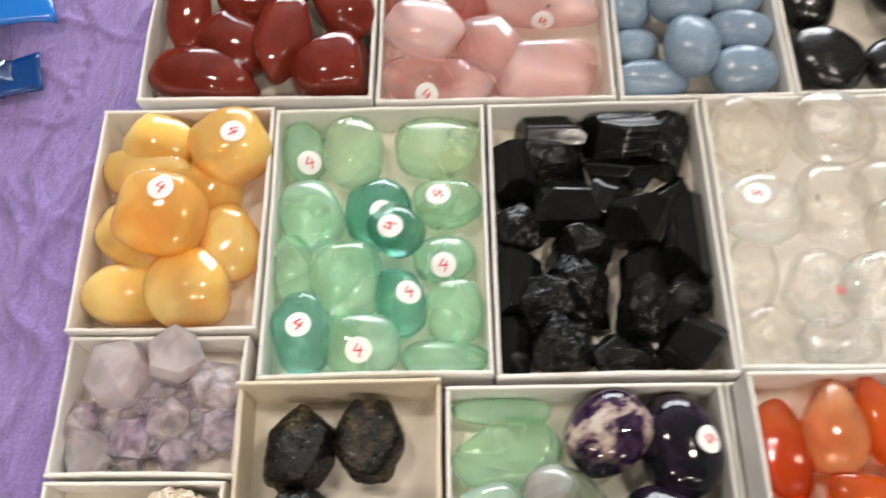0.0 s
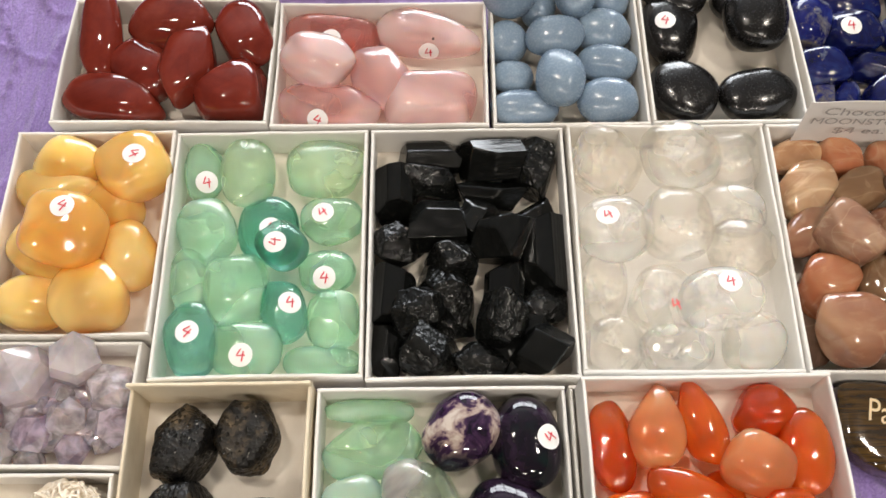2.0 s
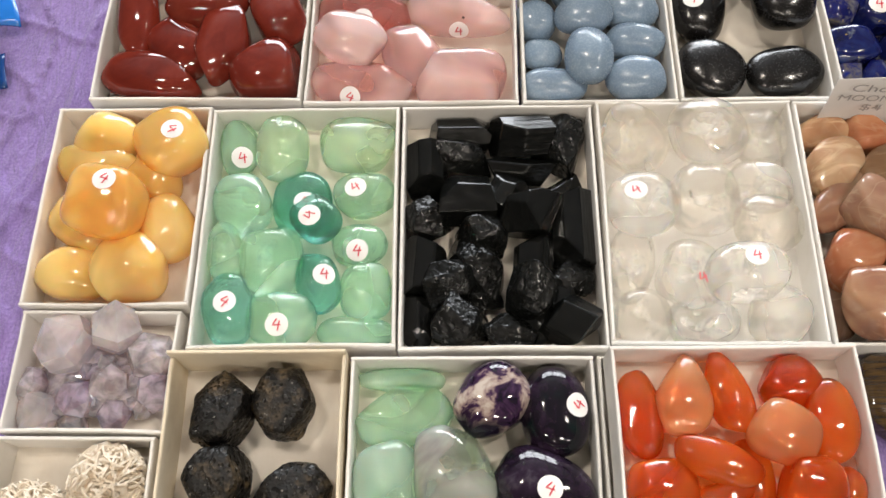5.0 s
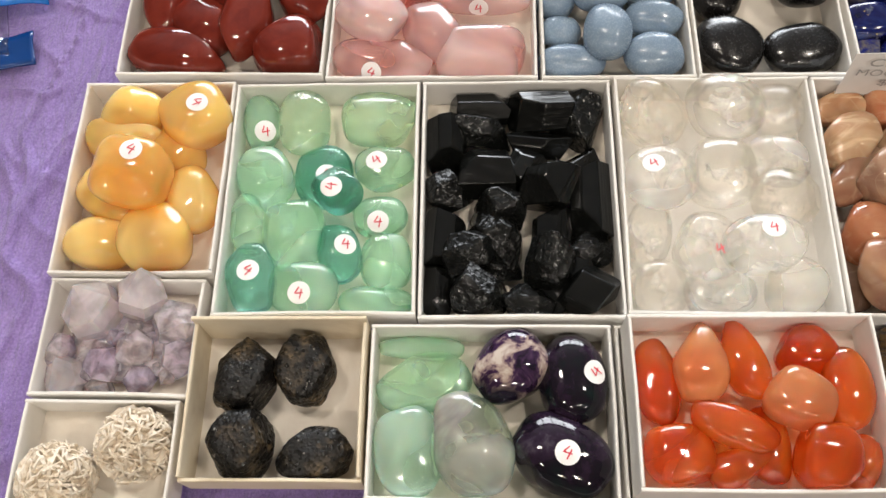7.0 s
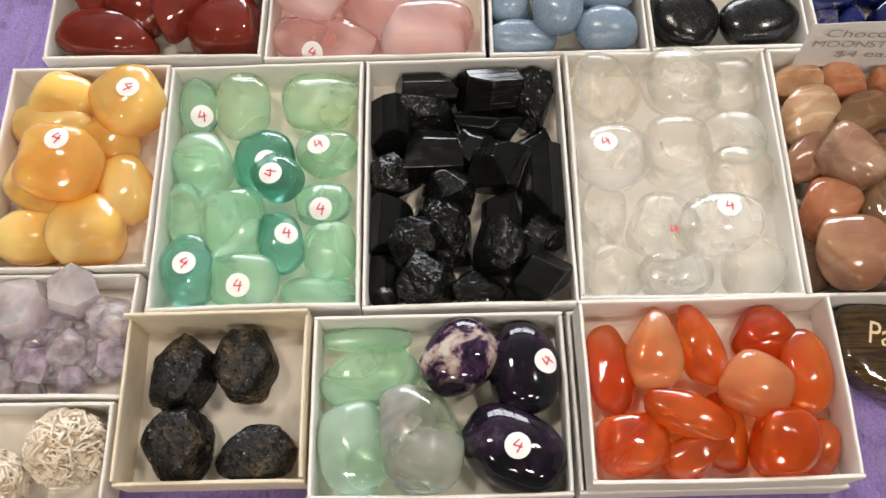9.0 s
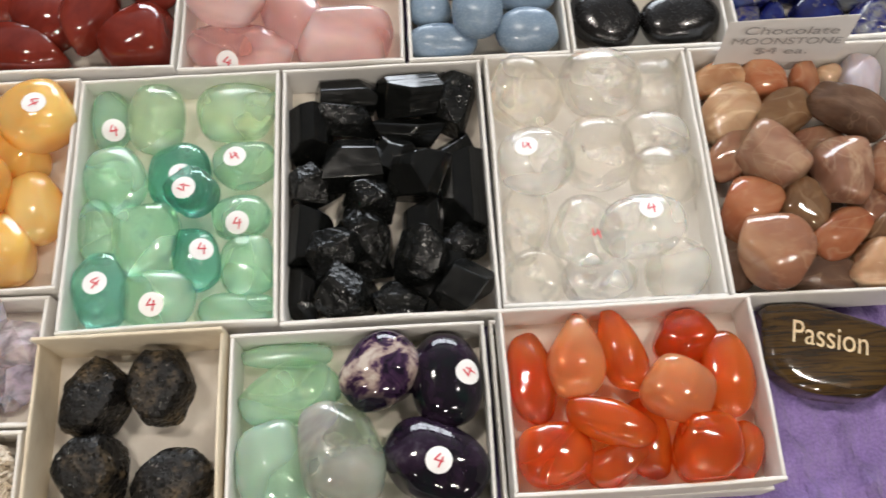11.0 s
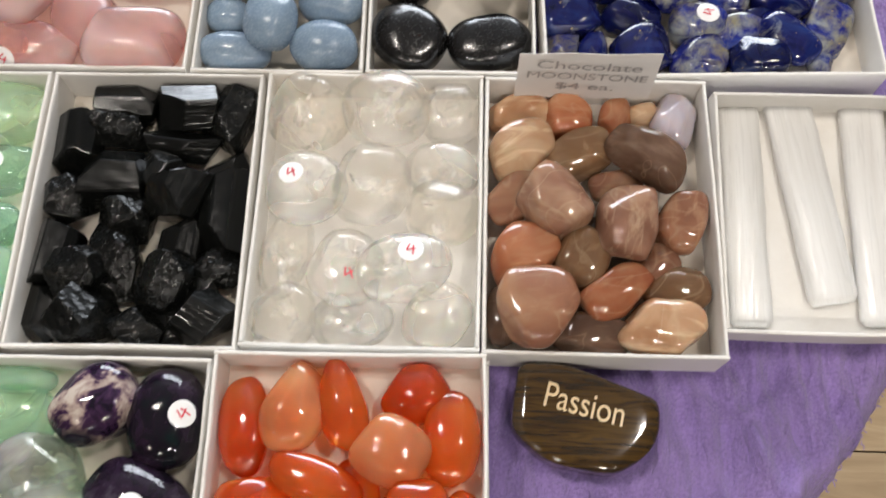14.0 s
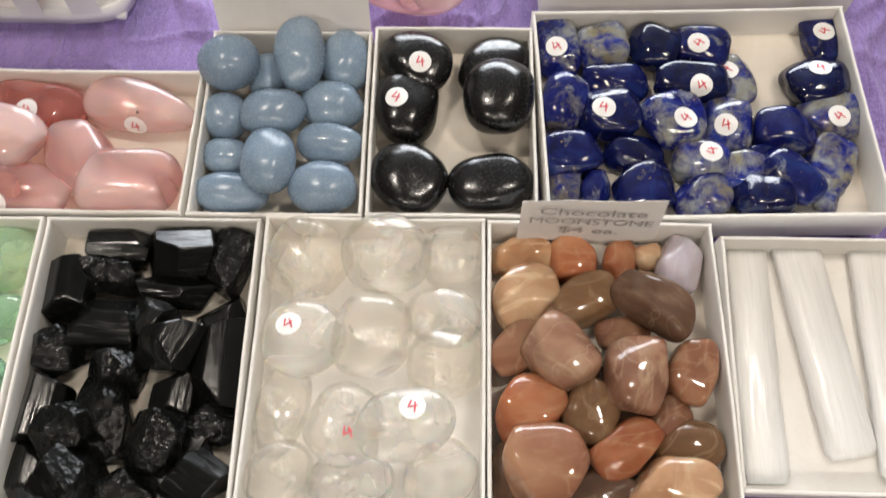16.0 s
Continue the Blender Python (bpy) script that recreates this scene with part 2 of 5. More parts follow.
def build_cloth(t, n, l, b):
    v = coords(n, l, shift=False)
    crinkle = noise_tex(n, l, coords(n, l, (1, 0.28, 1), False), 190, 6, 0.62, 1.0)
    weave = n.new("ShaderNodeTexWave")
    weave.inputs["Scale"].default_value, weave.inputs["Distortion"].default_value, weave.bands_direction = 420, 1.5, "X"
    l.new(v, weave.inputs["Vector"])
    weft = n.new("ShaderNodeTexWave")
    weft.inputs["Scale"].default_value, weft.inputs["Distortion"].default_value, weft.bands_direction = 380, 2.5, "Y"
    l.new(v, weft.inputs["Vector"])
    broad = ramp(n, l, noise_tex(n, l, v, 14, 4, 0.6), ((0.3, (0.26, 0.178, 0.46)), (0.55, (0.33, 0.228, 0.555)), (0.75, (0.40, 0.285, 0.64))))
    fine = ramp(n, l, noise_tex(n, l, v, 700, 3, 0.6), ((0.3, (0.72, 0.70, 0.74)), (0.7, (1.1, 1.1, 1.1))))
    l.new(mixed(n, l, 1.0, broad, fine, "MULTIPLY"), b.inputs["Base Color"])
    put(b, roughness=0.9, sheen_weight=0.25)
    threads = mixed(n, l, 0.5, weave.outputs["Fac"], weft.outputs["Fac"])
    soft = noise_tex(n, l, coords(n, l, (1, 0.35, 1), False), 70, 4, 0.6, 0.8)
    first = n.new("ShaderNodeBump")
    first.inputs["Strength"].default_value, first.inputs["Distance"].default_value = 1.0, 0.0065
    l.new(mixed(n, l, 0.45, crinkle, soft), first.inputs["Height"])
    relief(n, l, b, threads, 0.35, 0.0006)
    for node in n:
        if node.type == "BUMP" and node != first:
            l.new(first.outputs[0], node.inputs["Normal"])


def build_plank(t, n, l, b):
    v = coords(n, l, (0.12, 1, 1))
    c = ramp(n, l, noise_tex(n, l, v, 26, 6, 0.6, 1.5), ((0.3, (0.36, 0.25, 0.14)), (0.55, (0.47, 0.34, 0.20)), (0.75, (0.55, 0.42, 0.27))))
    l.new(tint_by_random(n, l, c, (0.85, 0.85, 0.85), (1.08, 1.05, 1.0)), b.inputs["Base Color"])
    put(b, roughness=0.45)


def plain(name, colour, rough, **extra):
    def build(t, n, l, b):
        v = coords(n, l)
        c = ramp(n, l, noise_tex(n, l, v, 30, 5), ((0.3, tuple(x * 0.9 for x in colour)), (0.7, colour)))
        l.new(c, b.inputs["Base Color"])
        put(b, roughness=rough, **extra)
    return shade(name, build)


def build_glow(t, n, l, b):
    put(b, base_color=(0.9, 0.85, 0.8, 1))
    b.inputs["Emission Color"].default_value = (1.0, 0.85, 0.68, 1)
    b.inputs["Emission Strength"].default_value = 12.0


def build_film(t, n, l, b):
    put(b, base_color=(0.93, 0.96, 1.0, 1), roughness=0.08, IOR=1.4, transmission_weight=1.0)
    see = n.new("ShaderNodeBsdfTransparent")
    mx = n.new("ShaderNodeMixShader")
    mx.inputs[0].default_value = 0.5
    l.new(b.outputs[0], mx.inputs[1]), l.new(see.outputs[0], mx.inputs[2])
    l.new(mx.outputs[0], n["Material Output"].inputs[0])


M_MOON = moonstone("brown moonstone", (0.19, 0.085, 0.052), (0.28, 0.135, 0.082), (0.42, 0.25, 0.15), 0.6)
M_MOON_CREAM = moonstone("cream moonstone", (0.38, 0.20, 0.105), (0.52, 0.32, 0.185), (0.70, 0.52, 0.34), 0.9)
M_MOON_ORANGE = moonstone("orange moonstone", (0.27, 0.080, 0.036), (0.37, 0.140, 0.068), (0.50, 0.27, 0.15), 0.6)
M_MOON_LILAC = moonstone("lilac brown moonstone", (0.20, 0.100, 0.066), (0.30, 0.165, 0.112), (0.48, 0.33, 0.22), 0.85)
M_MOON_GREY = moonstone("grey brown moonstone", (0.13, 0.072, 0.038), (0.20, 0.115, 0.062), (0.33, 0.22, 0.13), 0.6)
M_MOON_DARK = moonstone("dark moonstone", (0.10, 0.056, 0.036), (0.15, 0.088, 0.058), (0.27, 0.18, 0.125), 0.5)
M_MOON_WHITE = moonstone("white moonstone", (0.42, 0.36, 0.40), (0.52, 0.47, 0.51), (0.64, 0.59, 0.61), 0.4)
M_LAPIS = shade("lapis lazuli", build_lapis)
M_TOURM = raw_black("black tourmaline", (0.022, 0.016, 0.010), 0.08, 0.24, 0.0003, 0.12)
M_TOURM_ROUGH = raw_black("broken black tourmaline", (0.022, 0.016, 0.010), 0.12, 0.36, 0.0005, 0.8, cells=520, shine=0.24)
M_NODULE = shade("tourmaline nodule", build_nodule)
M_ROSE = gemmy("rose quartz", ((0.0, (0.95, 0.65, 0.62)), (0.6, (0.96, 0.72, 0.70)), (1.0, (0.97, 0.79, 0.77))), (0.12, 0.55), 0.38, ior=1.5, veil=(0.96, 0.77, 0.76), zone=(0.95, 0.66, 0.64))
M_ROSE_DEEP = gemmy("deep rose quartz", ((0.0, (0.82, 0.42, 0.37)), (1.0, (0.84, 0.45, 0.41))), (0.12, 0.45), 0.4, ior=1.5, veil=(0.76, 0.36, 0.32))
M_CALCITE = gemmy("orange calcite", ((0.0, (0.999, 0.52, 0.075)), (0.5, (0.999, 0.56, 0.10)), (1.0, (0.999, 0.62, 0.15))), (0.50, 0.92), 0.75, ior=1.48, veil=(0.999, 0.65, 0.22), zone=(0.999, 0.72, 0.30))
M_CARNELIAN = gemmy("carnelian", ((0.0, (0.86, 0.12, 0.012)), (0.5, (0.90, 0.17, 0.018)), (1.0, (0.92, 0.23, 0.030))), (0.12, 0.40), 0.25, ior=1.5, veil=(0.78, 0.14, 0.015), zone=(0.94, 0.32, 0.05))
M_CARNELIAN_PEACH = gemmy("peach carnelian", ((0.0, (0.95, 0.48, 0.24)), (1.0, (0.96, 0.52, 0.28))), (0.25, 0.55), 0.35, ior=1.5, veil=(0.97, 0.50, 0.26), zone=(0.95, 0.36, 0.10))
M_GREEN = gemmy("green fluorite", ((0.0, (0.91, 0.99, 0.80)), (0.35, (0.83, 0.985, 0.85)), (0.7, (0.75, 0.97, 0.85)), (1.0, (0.66, 0.94, 0.81))), (0.04, 0.24), 0.45, veil=(0.66, 0.95, 0.78), zone=(0.76, 0.965, 0.81))
M_TEAL = gemmy("teal fluorite", ((0.0, (0.56, 0.84, 0.78)), (1.0, (0.46, 0.86, 0.73))), (0.02, 0.16), 0.40, veil=(0.50, 0.78, 0.70), zone=(0.38, 0.74, 0.66))
M_PALEFLU = gemmy("pale fluorite", ((0.0, (0.74, 0.90, 0.81)), (1.0, (0.80, 0.91, 0.85))), (0.03, 0.30), 0.45, veil=(0.80, 0.88, 0.84), zone=(0.66, 0.86, 0.72))
M_SMOKYFLU = gemmy("smoky fluorite", ((0.0, (0.62, 0.76, 0.60)), (1.0, (0.64, 0.77, 0.62))), (0.03, 0.45), 0.3, veil=(0.62, 0.56, 0.60), veil_scale=30, detail=3, zone=(0.74, 0.72, 0.72))
M_QUARTZ = gemmy("clear quartz", ((0.0, (0.999, 0.982, 0.945)), (1.0, (1.0, 0.994, 0.978))), (0.02, 0.18), 0.70, ior=1.5, veil=(0.98, 0.96, 0.91), swirl=55)
M_AMETHYST = gemmy("pale amethyst", ((0.0, (0.66, 0.52, 0.70)), (0.5, (0.78, 0.68, 0.78)), (1.0, (0.86, 0.82, 0.80))), (0.18, 0.60), 0.4, 0.08, 1.5, (0.70, 0.60, 0.70), 150, 4, 0.4, zone=(0.86, 0.80, 0.76), swirl=120)
M_AMETHYST_PALE = gemmy("white amethyst", ((0.0, (0.88, 0.80, 0.86)), (1.0, (0.92, 0.86, 0.90))), (0.22, 0.55), 0.4, 0.08, 1.5, (0.86, 0.80, 0.83), 60, 3, 0.4, swirl=120)


def healed_crack(name, colour, most):
    """A thin milky film inside a clear stone, patchy and partly silvery."""
    def build(t, n, l, b):
        v = coords(n, l)
        put(b, base_color=(*colour, 1), roughness=0.22, IOR=1.5, transmission_weight=0.3)
        relief(n, l, b, noise_tex(n, l, v, 120, 3), 0.5, 0.002)
        see = n.new("ShaderNodeBsdfTransparent")
        mx = n.new("ShaderNodeMixShader")
        l.new(ramp(n, l, noise_tex(n, l, v, 95, 3, 0.55, 0.8), ((0.45, (0, 0, 0)), (0.70, (most,) * 3))), mx.inputs[0])
        l.new(see.outputs[0], mx.inputs[1]), l.new(b.outputs[0], mx.inputs[2])
        l.new(mx.outputs[0], n["Material Output"].inputs[0])
    return shade(name, build)


M_VEIL = healed_crack("milky healed crack", (1.0, 0.96, 0.90), 0.85)
M_VEIL_GREEN = healed_crack("pale green healed crack", (0.80, 0.97, 0.87), 0.6)
M_DARKFLU = shade("dark purple fluorite", build_darkfluorite)
M_CHEVRON = shade("chevron amethyst", build_chevron)
M_TIGER = shade("tiger eye", build_tigereye)
M_DROSE = shade("desert rose", build_desert_rose)
M_CARD = cardboard("white card", ((0.3, (0.74, 0.71, 0.66)), (0.5, (0.80, 0.775, 0.73)), (0.75, (0.83, 0.81, 0.775))))
M_CREAM = cardboard("cream card", ((0.3, (0.68, 0.57, 0.41)), (0.5, (0.78, 0.68, 0.51)), (0.75, (0.81, 0.73, 0.58))))
M_LINING = cardboard("box lining", ((0.3, (0.74, 0.66, 0.56)), (0.55, (0.80, 0.735, 0.64)), (0.75, (0.83, 0.775, 0.69))))
M_PAPER = plain("paper", (0.82, 0.80, 0.78), 0.8)
M_STICKER = plain("sticker paper", (0.88, 0.87, 0.86), 0.55)
M_RED = plain("red ink", (0.62, 0.03, 0.06), 0.6)
M_HOLE = plain("dark hole", (0.02, 0.015, 0.012), 0.8)
M_INK = plain("pencil", (0.40, 0.39, 0.39), 0.6)
M_GOLD = plain("gold paint", (0.78, 0.60, 0.34), 0.35)
M_CLOTH = shade("purple gauze", build_cloth)
M_PLANK = shade("oak plank", build_plank)
M_WALL = plain("wall paint", (0.16, 0.15, 0.14), 0.8)
M_CEIL = plain("ceiling paint", (0.34, 0.34, 0.335), 0.85)
M_FRAME = plain("window paint", (0.7, 0.7, 0.68), 0.5)
M_WOOD = plain("table wood", (0.22, 0.14, 0.08), 0.5)
M_LAMP = shade("lamp glass", build_glow)
M_PLASTIC = plain("white plastic", (0.82, 0.81, 0.80), 0.25)
M_BLUE = plain("blue zip plastic", (0.01, 0.17, 0.62), 0.2)
# Darker copy of M_BLUE: the lower strip's shade is put into the colour.
M_BLUE_SHADED = plain("shaded blue zip plastic", (0.004, 0.045, 0.20), 0.2)
M_FILM = shade("clear bag film", build_film)


# ---- mesh helpers ----
def mesh_from(name, bm, material, smooth=False):
    me = bpy.data.meshes.new(name)
    bm.normal_update()
    bm.to_mesh(me)
    bm.free()
    me.materials.append(material)
    if smooth:
        me.polygons.foreach_set("use_smooth", [True] * len(me.polygons))
    return me


def part(name, bm, material, parent, label="", smooth=False):
    ob = new(name, mesh_from(name, bm, material, smooth))
    ob.parent = parent
    if label:
        ob["label"] = label
    return ob


def thing(name, bm, material, m, label, category, group="", smooth=False, kind=""):
    ob = new(name, mesh_from(name, bm, material, smooth) if bm else None)
    ob.matrix_world = m
    return tagged(ob, label, category, group, kind)


def slab(bm, x0, x1, y0, y1, z0, z1, bevel=0.0):
    r = bmesh.ops.create_cube(bm, size=1, matrix=Matrix.LocRotScale(((x0 + x1) / 2, (y0 + y1) / 2, (z0 + z1) / 2), None, (x1 - x0, y1 - y0, z1 - z0)))
    vs = set(r["verts"])
    if bevel:
        es = [e for e in bm.edges if e.verts[0] in vs and e.verts[1] in vs]
        bmesh.ops.bevel(bm, geom=es, offset=bevel, segments=2, affect="EDGES", profile=0.6)
    return bm


# ---- room ----
def structure(name, parts, material, label, category):
    bm = bmesh.new()
    for p in parts:
        slab(bm, *p)
    return thing(name, bm, material, Matrix(), label, category, kind="structure")


FLOOR = -0.75
structure("floor", [(-3.2, 3.2, -3.2, 3.7, FLOOR - 0.1, FLOOR - 0.012)], M_WOOD, "pale wooden plank floor below the table", "floor")
structure("ceiling", [(-3.2, 3.2, -3.2, 3.7, 1.9, 2.0)], M_CEIL, "plain white painted ceiling over the room", "ceiling")
structure("wall_south", [(-3.2, 3.2, -3.3, -3.2, FLOOR - 0.1, 1.9)], M_WALL, "plain painted wall of the room", "wall")
structure("wall_west", [(-3.3, -3.2, -3.2, 3.6, FLOOR - 0.1, 1.9)], M_WALL, "plain painted wall of the room", "wall")
structure("wall_east", [(3.2, 3.3, -3.2, 3.6, FLOOR - 0.1, 1.9)], M_WALL, "plain painted wall of the room", "wall")
structure("wall_north", [(-3.3, -1.32, 3.6, 3.7, FLOOR - 0.1, 1.9), (1.92, 3.3, 3.6, 3.7, FLOOR - 0.1, 1.9),
                         (-1.32, 1.92, 3.6, 3.7, FLOOR - 0.1, 0.28), (-1.32, 1.92, 3.6, 3.7, 1.62, 1.9)], M_WALL, "painted wall with a wide window opening", "wall")
window = thing("window_1", None, None, Matrix(), "wide window with white glazing bars", "window", kind="structure")
for wx in (-1.3, -0.5, 0.3, 1.1, 1.9):
    part("mullion", slab(bmesh.new(), wx - 0.03, wx + 0.03, 3.44, 3.49, 0.28, 1.62, 0.004), M_FRAME, window)
for wz in (0.3, 0.95, 1.6):
    part("glazing_bar", slab(bmesh.new(), -1.32, 1.92, 3.445, 3.485, wz - 0.02, wz + 0.02, 0.004), M_FRAME, window)
for lx, ly in LAMPS:
    lamp = thing("ceiling_lamp", None, None, pose(lx, ly, 1.9), "flat rectangular warm white ceiling lamp", "lamp", "ceiling lamps")
    part("housing", slab(bmesh.new(), -0.05, 0.05, -0.065, 0.065, -0.05, 0, 0.004), M_FRAME, lamp)
    part("diffuser", slab(bmesh.new(), -0.035, 0.035, -0.045, 0.045, -0.062, -0.0505, 0.003), M_LAMP, lamp)

# ---- table and cloth ----
table = thing("table", None, None, pose(0, 0, FLOOR), "wooden table under a purple cloth", "table")
part("tabletop", slab(bmesh.new(), -0.75, 0.34, 0.09, 0.75, -FLOOR - 0.045, -FLOOR - 0.012, 0.004), M_WOOD, table)
for tx, ty in ((-0.7, 0.14), (0.25, 0.14), (-0.7, 0.7), (0.25, 0.7)):
    part("leg", slab(bmesh.new(), tx - 0.025, tx + 0.025, ty - 0.025, ty + 0.025, -0.012, -FLOOR - 0.045, 0.003), M_WOOD, table)

EDGE_X, EDGE_Y, ROUND = 0.424, -0.004, 0.210


def edge_distance(x, y):
    """How far a point lies outside the rounded corner of the table, and the way outwards."""
    qx, qy = x - min(0.20, max(0.0, y - 0.19) * 0.75) - (EDGE_X - ROUND), (EDGE_Y + ROUND) - y
    if qx > 0 and qy > 0:
        d = math.hypot(qx, qy)
        return d - ROUND, qx / max(d, 1e-6), -qy / max(d, 1e-6)
    if qx > qy:
        return qx - ROUND, 1.0, 0.0
    return qy - ROUND, 0.0, -1.0


def ridge(x, y, z):
    return 1 - abs(noise.noise((x, y, z))) * 5


def cloth_height(x, y, d):
    w = noise.noise((x * 30 + 3, y * 4, 0.3)) * 0.0009 + noise.noise((x * 7 + y * 9, y * 6, 8.7)) * 0.0010
    w += max(0, ridge(x * 38 + noise.noise((x * 20, y * 20, 3)) * 0.9, y * 5, 4.1) - 0.66) * 0.012
    w += max(0, ridge(x * 16 + y * 7 + 5, y * 19 - x * 6, 7.7) - 0.78) * 0.011
    w += noise.noise((x * 150, y * 40, 2.2)) * 0.0004
    w = min(w, 0.0042) - 0.0043
    w += 0.0040 * max(-0.5, ridge(x * 62 + y * 8 + noise.noise((x * 16, y * 16, 9)) * 1.1, y * 7, 5.5)) * max(0, min(1, (x - 0.20) * 12)) * max(0, min(1, (0.16 - y) * 20))
    w += max(0, ridge(x * 21 + y * 4 + noise.noise((x * 9, y * 9, 6)) * 0.5, y * 2.5, 1.7) - 0.66) * 0.018 * max(0, min(1, (x - 0.10) * 8))
    if d > -0.008:
        s = d + 0.008
        w -= (s * s * 90 if s < 0.02 else 0.036 + (s - 0.02) * 3.6)
        w += 0.0048 * min(1, s / 0.02) * math.sin(95 * (x - 0.55 * y) + 2 * noise.noise((x * 14, y * 14, 1)))
    if d > -0.075:
        w += 0.0020 * min(1, (d + 0.075) / 0.05) * math.sin(d * 230 + x * 40 + 3.5 * noise.noise((x * 18, y * 18, 6)))
    if y > 0.098 or x < 0.219:
        w = min(w, -0.0003)
    return w


def build_cloth_mesh():
    bm = bmesh.new()
    nx, ny = 700, 400
    xs = np.linspace(-0.72, 0.92, nx)
    ys = np.linspace(-0.10, 0.80, ny)
    grid = {}
    for i, gx in enumerate(xs):
        for j, gy in enumerate(ys):
            x, y = gx, gy
            d, ox, oy = edge_distance(x, y)
            corner = max(0.0, min(1.0, (x - 0.262) / 0.03))
            hem = (0.075 * (1 - corner) + 0.007 * corner) + 0.0015 * noise.noise((x * 40, y * 40, 2))
            if d > hem + 0.0034:
                continue
            if d > hem:
                x, y, d = x - ox * (d - hem), y - oy * (d - hem), hem
            grid[i, j] = bm.verts.new((x, y, cloth_height(x, y, d)))
    for (i, j), v in grid.items():
        q = [grid.get(k) for k in ((i, j), (i + 1, j), (i + 1, j + 1), (i, j + 1))]
        if all(q):
            bm.faces.new(q)
    return bm


cloth = thing("tablecloth", build_cloth_mesh(), M_CLOTH, Matrix(), "crinkled purple cotton gauze cloth with a frayed hem", "tablecloth", smooth=True)
rng = random.Random(5)
bm = bmesh.new()
for k in range(150):
    a = radians(rng.uniform(-78, -8))
    r = ROUND + 0.007 + rng.uniform(-0.004, 0.001)
    p = Vector((EDGE_X - ROUND + math.cos(a) * r, EDGE_Y + ROUND + math.sin(a) * r, 0))
    p.z = cloth_height(p.x, p.y, r - ROUND)
    way = Vector((math.cos(a) * 0.5 + rng.uniform(-0.5, 0.5), math.sin(a) * 0.5 + rng.uniform(-0.5, 0.5), -0.8)).normalized()
    side = way.cross(Vector((0, 0, 1))).normalized() * 0.00035
    ln, prev = rng.uniform(0.002, 0.006), None
    for s in range(4):
        q = p + way * (ln * s / 3) + Vector((rng.uniform(-1, 1), rng.uniform(-1, 1), 0)) * 0.0006
        pair = bm.verts.new(q - side), bm.verts.new(q + side)
        if prev:
            bm.faces.new((prev[0], prev[1], pair[1], pair[0]))
        prev = pair
tagged(part("fringe", bm, M_CLOTH, cloth, "frayed purple threads"), kind="stuff")


# ---- card boxes ----
WALL = 0.0019


def side_wall(length, height, seed, bow=0.0007, sag=0.0):
    """A wall of folded card along x, from 0 to length, with a soft rim and a slight bow."""
    bm = bmesh.new()
    n = 14
    prof = [(0, 0), (0, 0.94), (0.22, 1.0), (0.78, 1.0), (1, 0.94), (1, 0)]
    rows = []
    for i in range(n + 1):
        u = i / n
        off = bow * math.sin(math.pi * u) * noise.noise((seed, 1.7, 0.2)) * 2 + 0.0002 * noise.noise((u * 7, seed, 3))
        h = height + 0.0004 * noise.noise((u * 5, seed, 9)) + sag * math.sin(math.pi * u)
        rows.append([bm.verts.new((u * length, p * WALL + off, (q if q < 0.9 else 1 - (1 - q) * 0.015 / max(height, 0.001)) * h)) for p, q in prof])
    for a, b in zip(rows, rows[1:]):
        for k in range(len(prof)):
            m = (k + 1) % len(prof)
            bm.faces.new((a[k], b[k], b[m], a[m]))
    bm.faces.new(rows[0][::-1]), bm.faces.new(rows[-1])
    bmesh.ops.recalc_face_normals(bm, faces=bm.faces)
    return bm


BOX_COUNT = [0]


def card_box(x0, x1, y0, y1, h, label, turn=0.0, z=0.0, outer=None, lining=None, heights=None, tilt=0.0):
    """An open card box: base and four walls. heights: front, right, back, left."""
    outer, lining = outer or M_CARD, lining or M_LINING
    BOX_COUNT[0] += 1
    s = BOX_COUNT[0] * 3.7
    w, d = x1 - x0, y1 - y0
    box = thing("card_box", None, None, pose((x0 + x1) / 2, (y0 + y1) / 2, z + d / 2 * math.sin(radians(tilt)), tilt, 0, turn), label, "box", "open card boxes on the table")
    hf, hr, hb, hl = heights or (h, h, h, h)
    part("base", slab(bmesh.new(), -w / 2 + 0.0004, w / 2 - 0.0004, -d / 2 + 0.0004, d / 2 - 0.0004, 0, 0.0013), lining, box, "cream inner base")
    for name, hh, m, ln in (("front_wall", hf, pose(-w / 2, -d / 2, 0), w), ("back_wall", hb, pose(w / 2, d / 2, 0, 0, 0, 180), w),
                            ("right_wall", hr, pose(w / 2, -d / 2 + WALL, 0, 0, 0, 90), d - 2 * WALL), ("left_wall", hl, pose(-w / 2, d / 2 - WALL, 0, 0, 0, -90), d - 2 * WALL)):
        ob = part(name, side_wall(ln, hh, s + len(name) + ln * 10, sag=(0.0015 if heights else 0)), outer, box)
        ob.matrix_basis = m
    return box


card_box(-0.1755, -0.0570, 0.2445, 0.3290, 0.022, "white card box holding polished red stones", -0.6)
card_box(-0.0555, 0.0635, 0.2420, 0.3265, 0.022, "white card box holding pale pink stones")
card_box(0.0655, 0.1505, 0.2420, 0.3530, 0.022, "white card box heaped with pale blue stones", 0.4)
card_box(0.1520, 0.2360, 0.2430, 0.3570, 0.022, "white card box with a few glossy black stones", 0.4)
card_box(0.2380, 0.4060, 0.2445, 0.3720, 0.022, "wide white card box half full of blue stones", 2.2)
card_box(-0.1905, -0.1052, 0.1235, 0.2400, 0.022, "white card box holding orange calcite stones", 0.4)
card_box(-0.1035, -0.0010, 0.1015, 0.2390, 0.022, "white card box holding clear green stones", 0.8)
